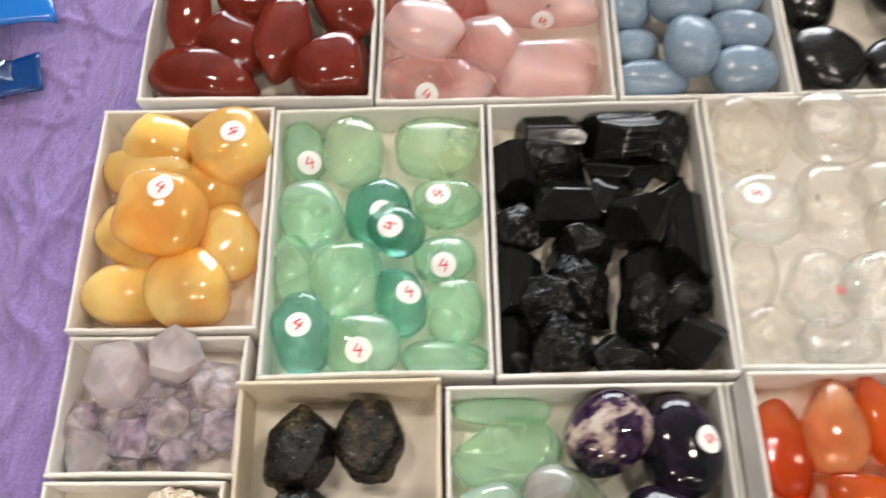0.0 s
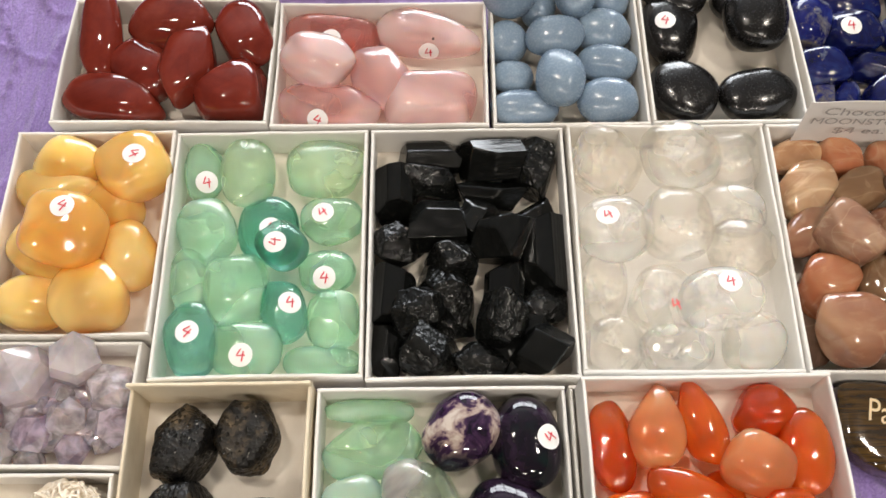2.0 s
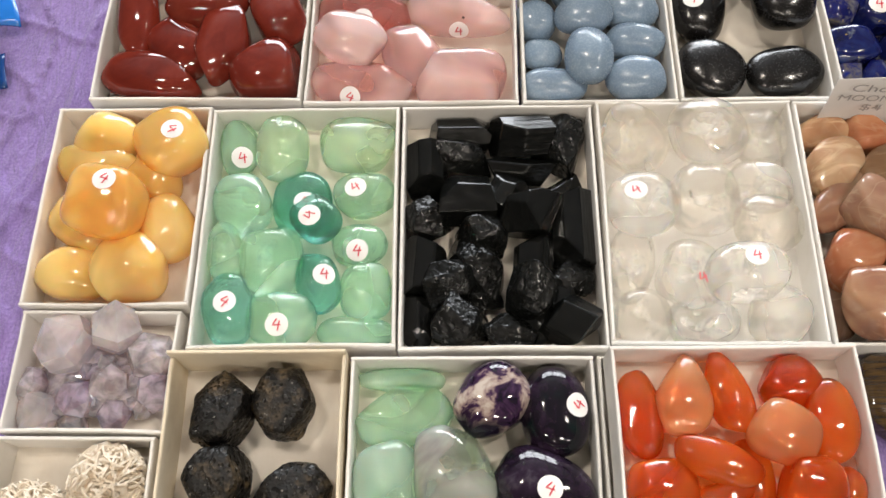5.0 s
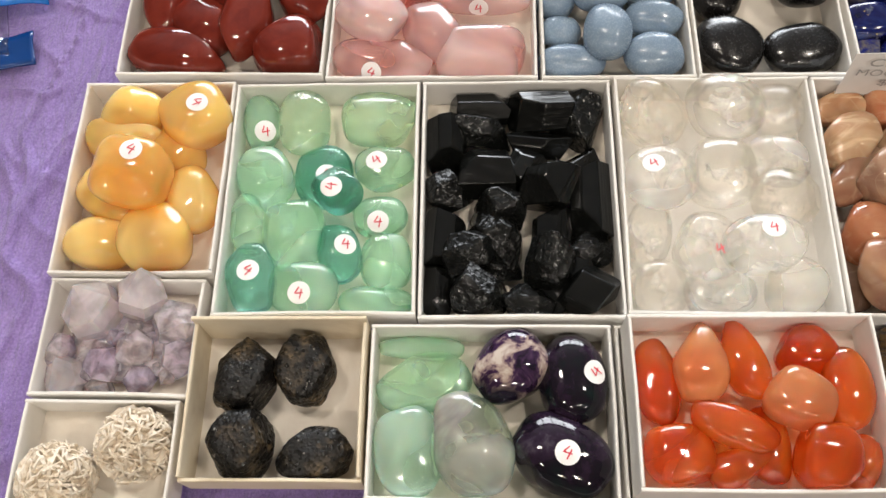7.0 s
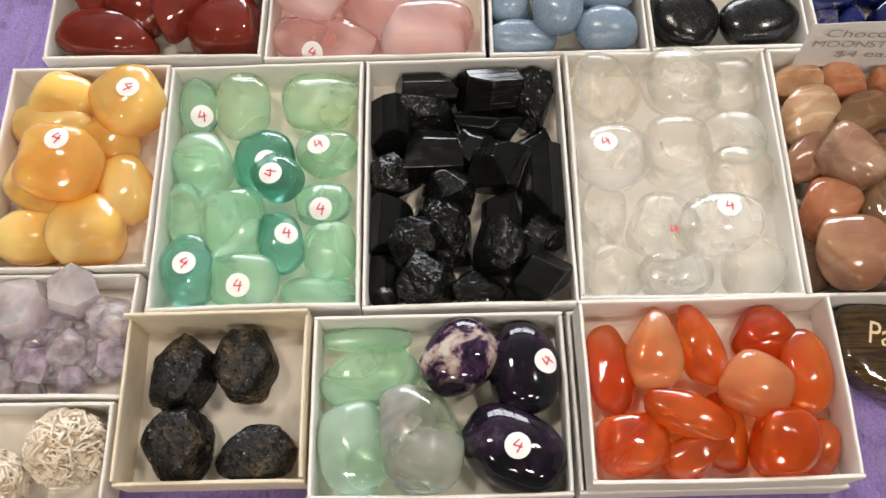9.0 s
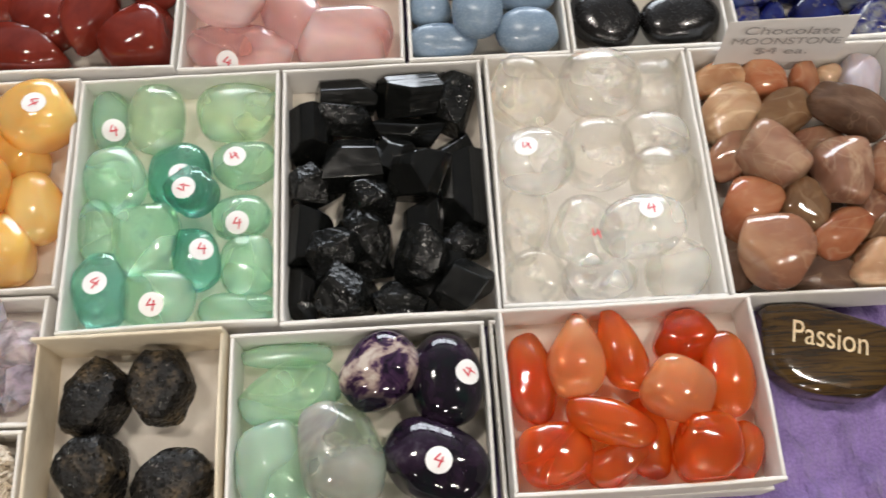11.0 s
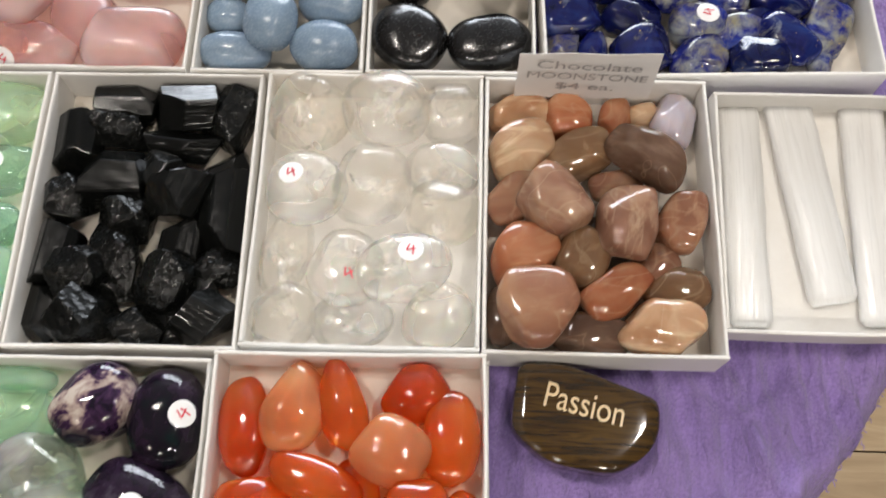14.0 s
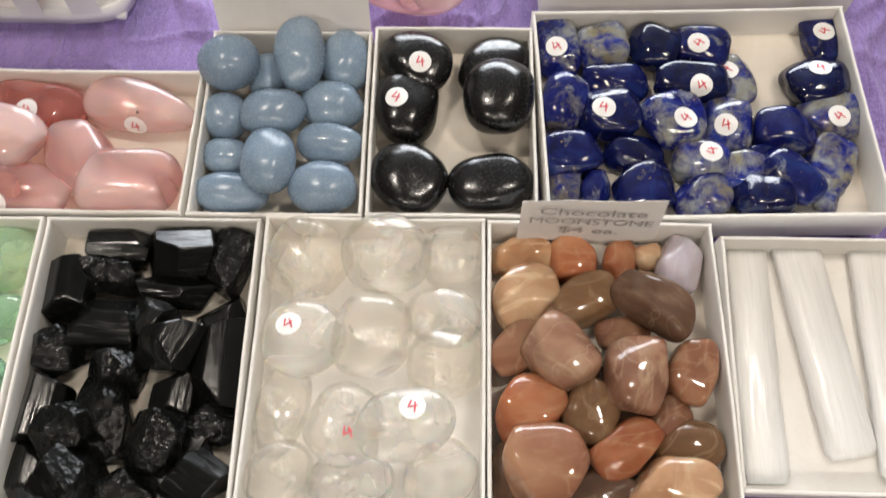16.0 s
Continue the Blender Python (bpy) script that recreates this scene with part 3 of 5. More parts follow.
card_box(0.0005, 0.1035, 0.1010, 0.2400, 0.022, "white card box full of rough black crystals", 0.6)
# Whiter base here: light gathered by the quartz is put into the card colour.
card_box(0.1050, 0.2105, 0.1040, 0.2425, 0.022, lining=M_CARD, label="white card box full of clear quartz stones")
card_box(0.2115, 0.3180, 0.1030, 0.2410, 0.0235, "white card box full of brown banded stones")
card_box(0.3190, 0.4080, 0.1180, 0.2330, 0.019, "shallow white card box with white crystal sticks", tilt=6.0, lining=M_CARD)
card_box(-0.1880, -0.1080, 0.0600, 0.1215, 0.020, "small white card box with a crystal cluster", -0.3)
card_box(-0.1880, -0.1120, 0.0005, 0.0585, 0.020, "small white card box with two desert roses")
card_box(-0.1080, -0.0225, 0.0205, 0.0980, 0.022, "worn yellowed card box with four black nodules", 0.6, outer=M_CREAM, heights=(0.021, 0.027, 0.0315, 0.025))
card_box(-0.0205, 0.0955, 0.0135, 0.0970, 0.024, "white card box holding large purple and green stones", 0.4)
card_box(0.0985, 0.2155, 0.0155, 0.1000, 0.0185, "white card box under a box of orange stones", 0.8)
card_box(0.1012, 0.2135, 0.0172, 0.0980, 0.0220, "white card box full of polished orange stones", 0.8, z=0.0187)
card_box(0.2400, 0.4150, 0.3850, 0.4700, 0.026, "white card box behind the blue stones", 2.5)


# ---- stones ----
from mathutils.bvhtree import BVHTree

KINDS = {}


def kind_of(name, material, label, group, grit=0.0, materials=None):
    KINDS[name] = (name, material, label, group, grit, materials)
    return KINDS[name]


JASPER = kind_of("red_jasper_stone", M_JASPER, "polished dark red jasper tumbled stone in a box", "red jasper stones", 0.02)
ROSE_QUARTZ = kind_of("rose_quartz_stone", M_ROSE, "polished cloudy pink rose quartz stone in a box", "rose quartz stones", 0.02)
ANGELITE = kind_of("angelite_stone", M_ANGELITE, "smooth matt pale blue angelite stone in a heap", "angelite stones", 0.012)
OBSIDIAN = kind_of("obsidian_stone", M_OBSIDIAN, "glossy black obsidian tumbled stone in a box", "obsidian stones", 0.02)
LAPIS = kind_of("lapis_stone", M_LAPIS, "polished blue lapis stone with pale grey patches", "lapis stones", 0.04)
CALCITE = kind_of("orange_calcite_stone", M_CALCITE, "waxy yellow-orange calcite tumbled stone in a box", "orange calcite stones", 0.02)
GREEN_FLUORITE = kind_of("green_fluorite_stone", M_GREEN, "see-through pale green fluorite tumbled stone", "green fluorite stones", 0.025)
BLACK_TOURMALINE = kind_of("black_tourmaline_crystal", M_TOURM, "rough grooved black tourmaline crystal in a heap", "black tourmaline crystals", 0.05)
CLEAR_QUARTZ = kind_of("clear_quartz_stone", M_QUARTZ, "colourless clear quartz tumbled stone in a box", "clear quartz stones", 0.02)
TOURMALINE_NODULE = kind_of("tourmaline_nodule", M_NODULE, "rough brownish black tourmaline nodule in a box", "tourmaline nodules", 0.03)
MIXED_FLUORITE = kind_of("fluorite_palm_stone", M_PALEFLU, "large polished fluorite palm stone in a box", "fluorite palm stones", 0.02)
CARNELIAN = kind_of("carnelian_stone", M_CARNELIAN, "glossy orange-red carnelian tumbled stone in a box", "carnelian stones", 0.02)
CHOCOLATE_MOONSTONE = kind_of("moonstone_stone", M_MOON, "polished brown banded moonstone in a heaped box", "chocolate moonstones", 0.02)
SERIAL = [0]


def stone_mesh(a, b, c, p, seed, grit, taper, yaw=0.0, cuts=(), dents=()):
    """A rounded lump: a soft superellipsoid trimmed by planes. p: how blocky it is. cuts: plan angle and
    share of the half size at which a soft plane trims it. dents: plan angle, depth and width of a hollow."""
    rnd = random.Random(seed)
    planes = []
    e = min(2.1 + max(0, p - 4) * 0.30, 3.6)
    for k in range(7 if p < 10 else 14):
        planes.append((Vector((rnd.gauss(0, 1), rnd.gauss(0, 1), rnd.gauss(0, 1))).normalized(), rnd.uniform(0.94, 1.10) if p < 8 else rnd.uniform(0.90, 1.06)))
    for angle, share in cuts:
        w = radians(angle - yaw)
        planes.append((Vector((math.cos(w) * a, math.sin(w) * b, rnd.uniform(-0.1, 0.35) * c)).normalized(), share))
    power = 10 + p * 0.9
    normals = np.array([tuple(q / h) for q, h in planes])
    bm = bmesh.new()
    bmesh.ops.create_icosphere(bm, subdivisions=5, radius=1)
    d = np.array([v.co[:] for v in bm.verts])
    r = (np.maximum(d @ normals.T, 1e-6) ** power).sum(axis=1) ** (-1 / power)
    ball = (np.abs(d) ** e).sum(axis=1) ** (-1 / e)
    r = (ball ** -power + np.minimum(r, 3) ** -power) ** (-1 / power)
    for angle, depth, wide in dents:
        w = radians(angle - yaw)
        way = np.array((math.cos(w) * a, math.sin(w) * b, 0.25 * c))
        way /= np.linalg.norm(way)
        r *= 1 - depth * np.exp(-(np.arccos(np.clip(d @ way, -1, 1)) / wide) ** 2)
    pts = d * r[:, None]
    for i in range(len(pts)):
        q = Vector(pts[i])
        k = 1 + (grit * 2 + 0.04) * noise.noise(q * 1.1 + Vector((seed, 0, 0)))
        if p >= 10:
            k += grit * 1.4 * noise.noise(q * 5.5 + Vector((0, seed, 0))) + grit * 0.7 * noise.noise(q * 14 + Vector((0, 0, seed)))
        pts[i] *= k
    if taper:
        pts[:, 1:] *= (1 + taper * pts[:, :1])
    lo, hi = pts.min(axis=0), pts.max(axis=0)
    pts = (pts - (lo + hi) / 2) / ((hi - lo) / 2)
    pts = pts * np.array((a, b, c)) 
    for i, v in enumerate(bm.verts):
        v.co = pts[i]
    return bm


def prism_mesh(a, b, c, seed, chunky, yaw=0.0, cuts=()):
    """A broken crystal with flat faces: a block trimmed by a ring of long faces and two broken ends, edges worn."""
    rnd = random.Random(seed)
    bm = bmesh.new()
    bmesh.ops.create_cube(bm, size=4)
    planes = []
    sides = rnd.choice((6, 7, 7, 8))
    off = rnd.uniform(0, 6.28)
    for k in range(sides):
        w = off + k * 6.283 / sides + rnd.uniform(-0.25, 0.25)
        planes.append((Vector((rnd.uniform(-0.06, 0.06) * (3 if chunky else 1), math.cos(w), math.sin(w))), rnd.uniform(0.84, 1.0)))
    for s in (-1, 1):
        planes.append((Vector((s, rnd.uniform(-0.3, 0.3), rnd.uniform(-0.2, 0.35))), rnd.uniform(0.94, 1.0)))
        for k in range(3 if chunky else 1):
            planes.append((Vector((s, rnd.uniform(-1.2, 1.2), rnd.uniform(-0.4, 1.2))), rnd.uniform(0.82, 1.05)))
    for angle, share in cuts:
        w = radians(angle - yaw)
        planes.append((Vector((math.cos(w) * a, math.sin(w) * b, 0.1 * c)), share))
    for way, far in planes:
        way = way.normalized()
        bmesh.ops.bisect_plane(bm, geom=bm.verts[:] + bm.edges[:] + bm.faces[:], plane_co=way * far, plane_no=way, clear_outer=True)
        rim = [e for e in bm.edges if e.is_boundary]
        if rim:
            bmesh.ops.holes_fill(bm, edges=rim, sides=0)
    bmesh.ops.remove_doubles(bm, verts=bm.verts, dist=0.02)
    pts = np.array([v.co[:] for v in bm.verts])
    lo, hi = pts.min(axis=0), pts.max(axis=0)
    size = np.array((a, b, c * 1.1)) * (1.05 if chunky else 1.10)
    for v in bm.verts:
        v.co = (np.array(v.co[:]) - (lo + hi) / 2) / ((hi - lo) / 2) * size
    bmesh.ops.bevel(bm, geom=bm.edges[:], offset=0.0006, segments=1, affect="EDGES")
    if chunky:
        bmesh.ops.triangulate(bm, faces=bm.faces[:])
        bmesh.ops.subdivide_edges(bm, edges=bm.edges[:], cuts=4, use_grid_fill=True)
        for v in bm.verts:
            q = v.co * 320 + Vector((seed, 0, 0))
            v.co += v.co.normalized() * (0.0005 * noise.noise(q) + 0.00025 * noise.noise(q * 2.7))
    bmesh.ops.recalc_face_normals(bm, faces=bm.faces)
    return bm


FOUR = (((0.0, 0.50), (-0.34, -0.06), (0.38, -0.02)), ((0.24, 0.32), (0.10, -0.54)))


def price_sticker(stone, tree, spot, angle, radius=0.0058, figure=True, paper=True, hole=False):
    out = Vector(spot).normalized()
    hit, nor, _, _ = tree.ray_cast(out * 0.08, -out)
    if hit is None:
        return
    u = Vector((1, 0, 0)) - nor * nor.x
    u = u.normalized()
    v = nor.cross(u)
    ca, sa = math.cos(angle), math.sin(angle)
    u, v = u * ca + v * sa, v * ca - u * sa

    def on(x, y, lift):
        p = hit + u * x + v * y
        h, m, _, _ = tree.ray_cast(p + nor * 0.012, -nor)
        if h is None or (h - p).length > 0.006:
            return p + nor * lift - nor * 0.001
        return h + nor * lift

    bm = bmesh.new()
    centre = bm.verts.new(on(0, 0, 0.00035))
    prev = None
    for k in range(1, 5):
        ring = [bm.verts.new(on(math.cos(i * 0.2618) * radius * k / 4, math.sin(i * 0.2618) * radius * k / 4, 0.00035)) for i in range(24)]
        for i in range(24):
            j = (i + 1) % 24
            bm.faces.new((centre, ring[i], ring[j]) if prev is None else (prev[i], ring[i], ring[j], prev[j]))
        prev = ring
    if hole:
        part("drill_hole", bm, M_HOLE, stone, "small dark drill hole", True)
        return
    sticker = stone
    if paper:
        sticker = part("price_sticker", bm, M_STICKER, stone, "round white price sticker", True)
    if not figure:
        return
    bm = bmesh.new()
    for line in FOUR:
        pts = []
        for (x0, y0), (x1, y1) in zip(line, line[1:]):
            pts += [(x0 + (x1 - x0) * k / 5, y0 + (y1 - y0) * k / 5) for k in range(5)]
        pts.append(line[-1])
        prev = None
        for k, (x, y) in enumerate(pts):
            q0, q1 = pts[max(0, k - 1)], pts[min(len(pts) - 1, k + 1)]
            t = Vector((q1[0] - q0[0], q1[1] - q0[1])).normalized() * 0.058
            pair = [bm.verts.new(on((x + s * -t.y) * radius, (y + s * t.x) * radius, 0.00062)) for s in (1, -1)]
            if prev:
                bm.faces.new((prev[0], prev[1], pair[1], pair[0]))
            prev = pair
    part("figure_four", bm, M_RED, sticker, "red handwritten 4")


def inner_veils(stone, a, b, c, seed, material, count):
    """Thin bent films inside a see-through stone."""
    rnd = random.Random(seed * 7 + 1)
    for k in range(count):
        bm = bmesh.new()
        turn = Euler((rnd.uniform(-0.7, 0.7), rnd.uniform(-0.7, 0.7), rnd.uniform(0, 6.28))).to_matrix()
        mid = Vector((rnd.uniform(-0.3, 0.3), rnd.uniform(-0.3, 0.3), rnd.uniform(-0.35, 0.25)))
        wide, deep, bend = rnd.uniform(0.35, 0.6), rnd.uniform(0.15, 0.45), rnd.uniform(-0.35, 0.35)
        rows = []
        for i in range(9):
            u = i / 4 - 1
            row = []
            for j in range(9):
                w = j / 4 - 1
                q = Vector((u * wide, w * deep * math.sqrt(max(0.05, 1 - u * u * 0.9)), bend * u * u + 0.1 * noise.noise((u * 2, w * 2, seed + k))))
                q = mid + turn @ q
                q *= min(1, 0.86 / max(q.length, 1e-6))
                row.append(bm.verts.new((q.x * a, q.y * b, q.z * c)))
            rows.append(row)
        for r0, r1 in zip(rows, rows[1:]):
            for j in range(8):
                bm.faces.new((r0[j], r1[j], r1[j + 1], r0[j + 1]))
        part("inner_veil", bm, material, stone, "milky healed crack inside", True)


def gem(kind, x, y, z, a, b, c, yaw, p, taper=0.0, price=None, material=None, label="", mark=None, hole=None, tip=(0, 0), cuts=(), dents=()):
    name, mat, text, group, grit, _ = kind
    SERIAL[0] += 1
    if p >= 16:
        bm = prism_mesh(a, b, c, SERIAL[0], p < 24, yaw, cuts)
    else:
        bm = stone_mesh(a, b, c, p, SERIAL[0], grit, taper, yaw, cuts, dents)
    tree = BVHTree.FromBMesh(bm)
    ob = thing(name, bm, material or mat, pose(x, y, z, tip[0], tip[1], yaw), label or text, "stone", group, smooth=p < 16)
    if kind is CLEAR_QUARTZ:
        inner_veils(ob, a, b, c, SERIAL[0], M_VEIL, 3)
    elif kind is GREEN_FLUORITE or (kind is MIXED_FLUORITE and material in (None, M_GREEN, M_SMOKYFLU)):
        inner_veils(ob, a, b, c, SERIAL[0], M_VEIL_GREEN, 2)
    if price:
        spot = Matrix.Rotation(-radians(yaw), 3, "Z") @ Vector(price[:3])
        price_sticker(ob, tree, spot, radians(price[3] - yaw))
    turn = Matrix.Rotation(-radians(yaw), 3, "Z")
    if mark:
        price_sticker(ob, tree, turn @ Vector(mark[:3]), radians(mark[3] - yaw), paper=False)
    if hole:
        price_sticker(ob, tree, turn @ Vector(hole), 0, radius=0.0008, hole=True)
    return ob


# jasper
gem(JASPER, -0.1567, 0.3049, 0.0215, 0.0279, 0.0123, 0.0092, 95, 5, taper=-0.10, tip=(0, -14))
gem(JASPER, -0.1177, 0.3130, 0.0215, 0.0248, 0.0179, 0.0125, 9, 5, cuts=((135, 0.78), (38, 0.82)))
gem(JASPER, -0.1304, 0.2858, 0.0142, 0.0212, 0.0167, 0.0125, -42, 5, cuts=((130, 0.85),))
gem(JASPER, -0.1047, 0.2836, 0.0215, 0.0275, 0.0160, 0.0104, 81, 6, cuts=((205, 0.82), (-40, 0.8), (20, 0.9)))
gem(JASPER, -0.0750, 0.3052, 0.0200, 0.0230, 0.0150, 0.0112, -71, 5, cuts=((-150, 0.86),), dents=((25, 0.12, 0.5),))
gem(JASPER, -0.1449, 0.2659, 0.0130, 0.0294, 0.0154, 0.0115, -10, 5, cuts=((40, 0.74), (150, 0.86)))
gem(JASPER, -0.0802, 0.2680, 0.0150, 0.0217, 0.0193, 0.0144, 17, 6, cuts=((130, 0.72), (0, 0.88), (-90, 0.9)))
# rose_quartz
gem(ROSE_QUARTZ, -0.0256, 0.3095, 0.0115, 0.0285, 0.0147, 0.0096, -7, 6, price=(0.0001, -0.0074, 0.0079, 20), material=M_ROSE_DEEP, label="deep pink polished rose quartz stone in a box")
gem(ROSE_QUARTZ, 0.0298, 0.3087, 0.0132, 0.0319, 0.0144, 0.0108, -13, 5, taper=-0.22, price=(0.0006, -0.0144, 0.0018, 0), hole=(0.0033, -0.0093, 0.0090))
gem(ROSE_QUARTZ, -0.0313, 0.2851, 0.0235, 0.0207, 0.0165, 0.0099, -20, 5)
gem(ROSE_QUARTZ, 0.0039, 0.2788, 0.0150, 0.0216, 0.0164, 0.0123, -50, 5, cuts=((35, 0.85),))
gem(ROSE_QUARTZ, -0.0250, 0.2599, 0.0125, 0.0291, 0.0147, 0.0103, -7, 5, price=(-0.0054, -0.0112, 0.0054, -20))
gem(ROSE_QUARTZ, 0.0318, 0.2622, 0.0150, 0.0264, 0.0172, 0.0129, 4, 7, cuts=((150, 0.88),), dents=((92, 0.24, 0.42),))
# angelite
gem(ANGELITE, 0.0769, 0.3295, 0.0248, 0.0161, 0.0148, 0.0133, 13, 4)
gem(ANGELITE, 0.1136, 0.3342, 0.0273, 0.0217, 0.0131, 0.0118, -86, 5)
gem(ANGELITE, 0.1353, 0.3400, 0.0137, 0.0182, 0.0136, 0.0122, -87, 4)
gem(ANGELITE, 0.0947, 0.3312, 0.0111, 0.0138, 0.0107, 0.0096, -86, 4)
gem(ANGELITE, 0.0750, 0.3041, 0.0124, 0.0132, 0.0121, 0.0109, -87, 4)
gem(ANGELITE, 0.1022, 0.3008, 0.0216, 0.0171, 0.0123, 0.0111, 8, 4)
gem(ANGELITE, 0.1308, 0.3108, 0.0137, 0.0171, 0.0135, 0.0122, -4, 4)
gem(ANGELITE, 0.0781, 0.2810, 0.0105, 0.0119, 0.0100, 0.0090, 2, 4)
gem(ANGELITE, 0.1033, 0.2714, 0.0232, 0.0174, 0.0138, 0.0117, -87, 4)
gem(ANGELITE, 0.1318, 0.2872, 0.0146, 0.0173, 0.0112, 0.0101, -5, 4)
gem(ANGELITE, 0.0839, 0.2592, 0.0114, 0.0192, 0.0110, 0.0099, -3, 4)
gem(ANGELITE, 0.1297, 0.2614, 0.0153, 0.0173, 0.0139, 0.0118, 0, 4)
# obsidian
gem(OBSIDIAN, 0.1743, 0.3374, 0.0172, 0.0203, 0.0178, 0.0107, -31, 4, price=(0.0023, -0.0072, 0.0098, 10))
gem(OBSIDIAN, 0.1698, 0.3123, 0.0131, 0.0227, 0.0166, 0.0116, 89, 5, price=(-0.0047, -0.0024, 0.0111, -10))
gem(OBSIDIAN, 0.2148, 0.3378, 0.0133, 0.0212, 0.0168, 0.0118, 31, 4)
gem(OBSIDIAN, 0.2174, 0.3122, 0.0225, 0.0211, 0.0185, 0.0130, 89, 5)
gem(OBSIDIAN, 0.1724, 0.2675, 0.0142, 0.0205, 0.0182, 0.0127, -46, 5)
gem(OBSIDIAN, 0.2135, 0.2661, 0.0128, 0.0216, 0.0162, 0.0113, 12, 5)
# lapis
gem(LAPIS, 0.2504, 0.3539, 0.0097, 0.0187, 0.0123, 0.0086, -86, 8, price=(-0.0017, -0.0054, 0.0081, 40))
gem(LAPIS, 0.2748, 0.3532, 0.0108, 0.0144, 0.0140, 0.0098, 12, 9)
gem(LAPIS, 0.3023, 0.3526, 0.0108, 0.0152, 0.0139, 0.0097, -19, 8)
gem(LAPIS, 0.3280, 0.3545, 0.0103, 0.0158, 0.0133, 0.0093, -15, 8, price=(-0.0035, -0.0033, 0.0087, 70))
gem(LAPIS, 0.3456, 0.3349, 0.0073, 0.0165, 0.0101, 0.0061, -89, 8, price=(-0.0057, 0.0035, 0.0048, 60))
gem(LAPIS, 0.2528, 0.3168, 0.0114, 0.0173, 0.0130, 0.0104, 81, 7)
gem(LAPIS, 0.2807, 0.3307, 0.0096, 0.0183, 0.0106, 0.0085, 1, 8)
gem(LAPIS, 0.3212, 0.3300, 0.0132, 0.0211, 0.0116, 0.0081, -2, 7, price=(0.0014, -0.0066, 0.0066, 40))
gem(LAPIS, 0.2758, 0.3092, 0.0128, 0.0172, 0.0140, 0.0098, 3, 7, price=(-0.0047, -0.0020, 0.0093, 5))
gem(LAPIS, 0.3078, 0.3054, 0.0126, 0.0175, 0.0167, 0.0117, -82, 8, price=(0.0040, -0.0047, 0.0109, 60))
gem(LAPIS, 0.3369, 0.3053, 0.0099, 0.0180, 0.0127, 0.0089, 87, 8, price=(-0.0035, -0.0049, 0.0082, 10))
gem(LAPIS, 0.2550, 0.2845, 0.0116, 0.0157, 0.0133, 0.0106, 2, 8)
gem(LAPIS, 0.2868, 0.2878, 0.0089, 0.0156, 0.0111, 0.0078, -11, 8)
gem(LAPIS, 0.3207, 0.2837, 0.0106, 0.0147, 0.0136, 0.0095, -21, 8, price=(0.0029, -0.0004, 0.0093, 100))
gem(LAPIS, 0.3655, 0.3020, 0.0103, 0.0167, 0.0132, 0.0093, -2, 9)
gem(LAPIS, 0.3933, 0.3125, 0.0094, 0.0181, 0.0138, 0.0083, -0, 8, price=(-0.0008, -0.0052, 0.0077, 60))
gem(LAPIS, 0.3884, 0.3325, 0.0114, 0.0187, 0.0149, 0.0104, 14, 8, price=(-0.0027, 0.0028, 0.0101, 10))
gem(LAPIS, 0.3973, 0.3647, 0.0074, 0.0162, 0.0125, 0.0062, -78, 9, price=(-0.0020, -0.0003, 0.0062, 80))
gem(LAPIS, 0.3869, 0.2834, 0.0084, 0.0183, 0.0120, 0.0072, 68, 9)
gem(LAPIS, 0.2502, 0.2692, 0.0083, 0.0131, 0.0090, 0.0072, 87, 9)
gem(LAPIS, 0.2666, 0.2683, 0.0076, 0.0104, 0.0080, 0.0064, 86, 9)
gem(LAPIS, 0.2908, 0.2665, 0.0099, 0.0160, 0.0148, 0.0089, 15, 9)
gem(LAPIS, 0.3202, 0.2625, 0.0094, 0.0156, 0.0118, 0.0083, 18, 8)
gem(LAPIS, 0.3410, 0.2776, 0.0092, 0.0132, 0.0116, 0.0081, 72, 9)
gem(LAPIS, 0.3492, 0.2613, 0.0125, 0.0158, 0.0119, 0.0083, -1, 8)
gem(LAPIS, 0.3636, 0.2729, 0.0125, 0.0179, 0.0122, 0.0073, -46, 8)
gem(LAPIS, 0.3538, 0.2873, 0.0072, 0.0117, 0.0085, 0.0060, -18, 8)
gem(LAPIS, 0.3827, 0.2644, 0.0066, 0.0077, 0.0067, 0.0054, 72, 8)
# calcite
gem(CALCITE, -0.1624, 0.2216, 0.0153, 0.0179, 0.0161, 0.0136, -27, 5, cuts=((-120, 0.88),))
gem(CALCITE, -0.1264, 0.2184, 0.0190, 0.0200, 0.0191, 0.0156, -58, 6, price=(0.0052, -0.0000, 0.0157, -50))
gem(CALCITE, -0.1660, 0.2066, 0.0137, 0.0231, 0.0150, 0.0120, -11, 5)
gem(CALCITE, -0.1363, 0.1996, 0.0122, 0.0178, 0.0131, 0.0105, -33, 5)
gem(CALCITE, -0.1503, 0.1760, 0.0330, 0.0206, 0.0198, 0.0142, -11, 6, price=(0.0035, 0.0058, 0.0140, -20))
gem(CALCITE, -0.1673, 0.1720, 0.0135, 0.0235, 0.0147, 0.0118, -32, 5)
gem(CALCITE, -0.1235, 0.1691, 0.0138, 0.0203, 0.0152, 0.0121, -67, 5)
gem(CALCITE, -0.1681, 0.1443, 0.0133, 0.0207, 0.0145, 0.0116, -5, 5)
gem(CALCITE, -0.1389, 0.1461, 0.0167, 0.0193, 0.0188, 0.0150, 11, 5, cuts=((-70, 0.9),))
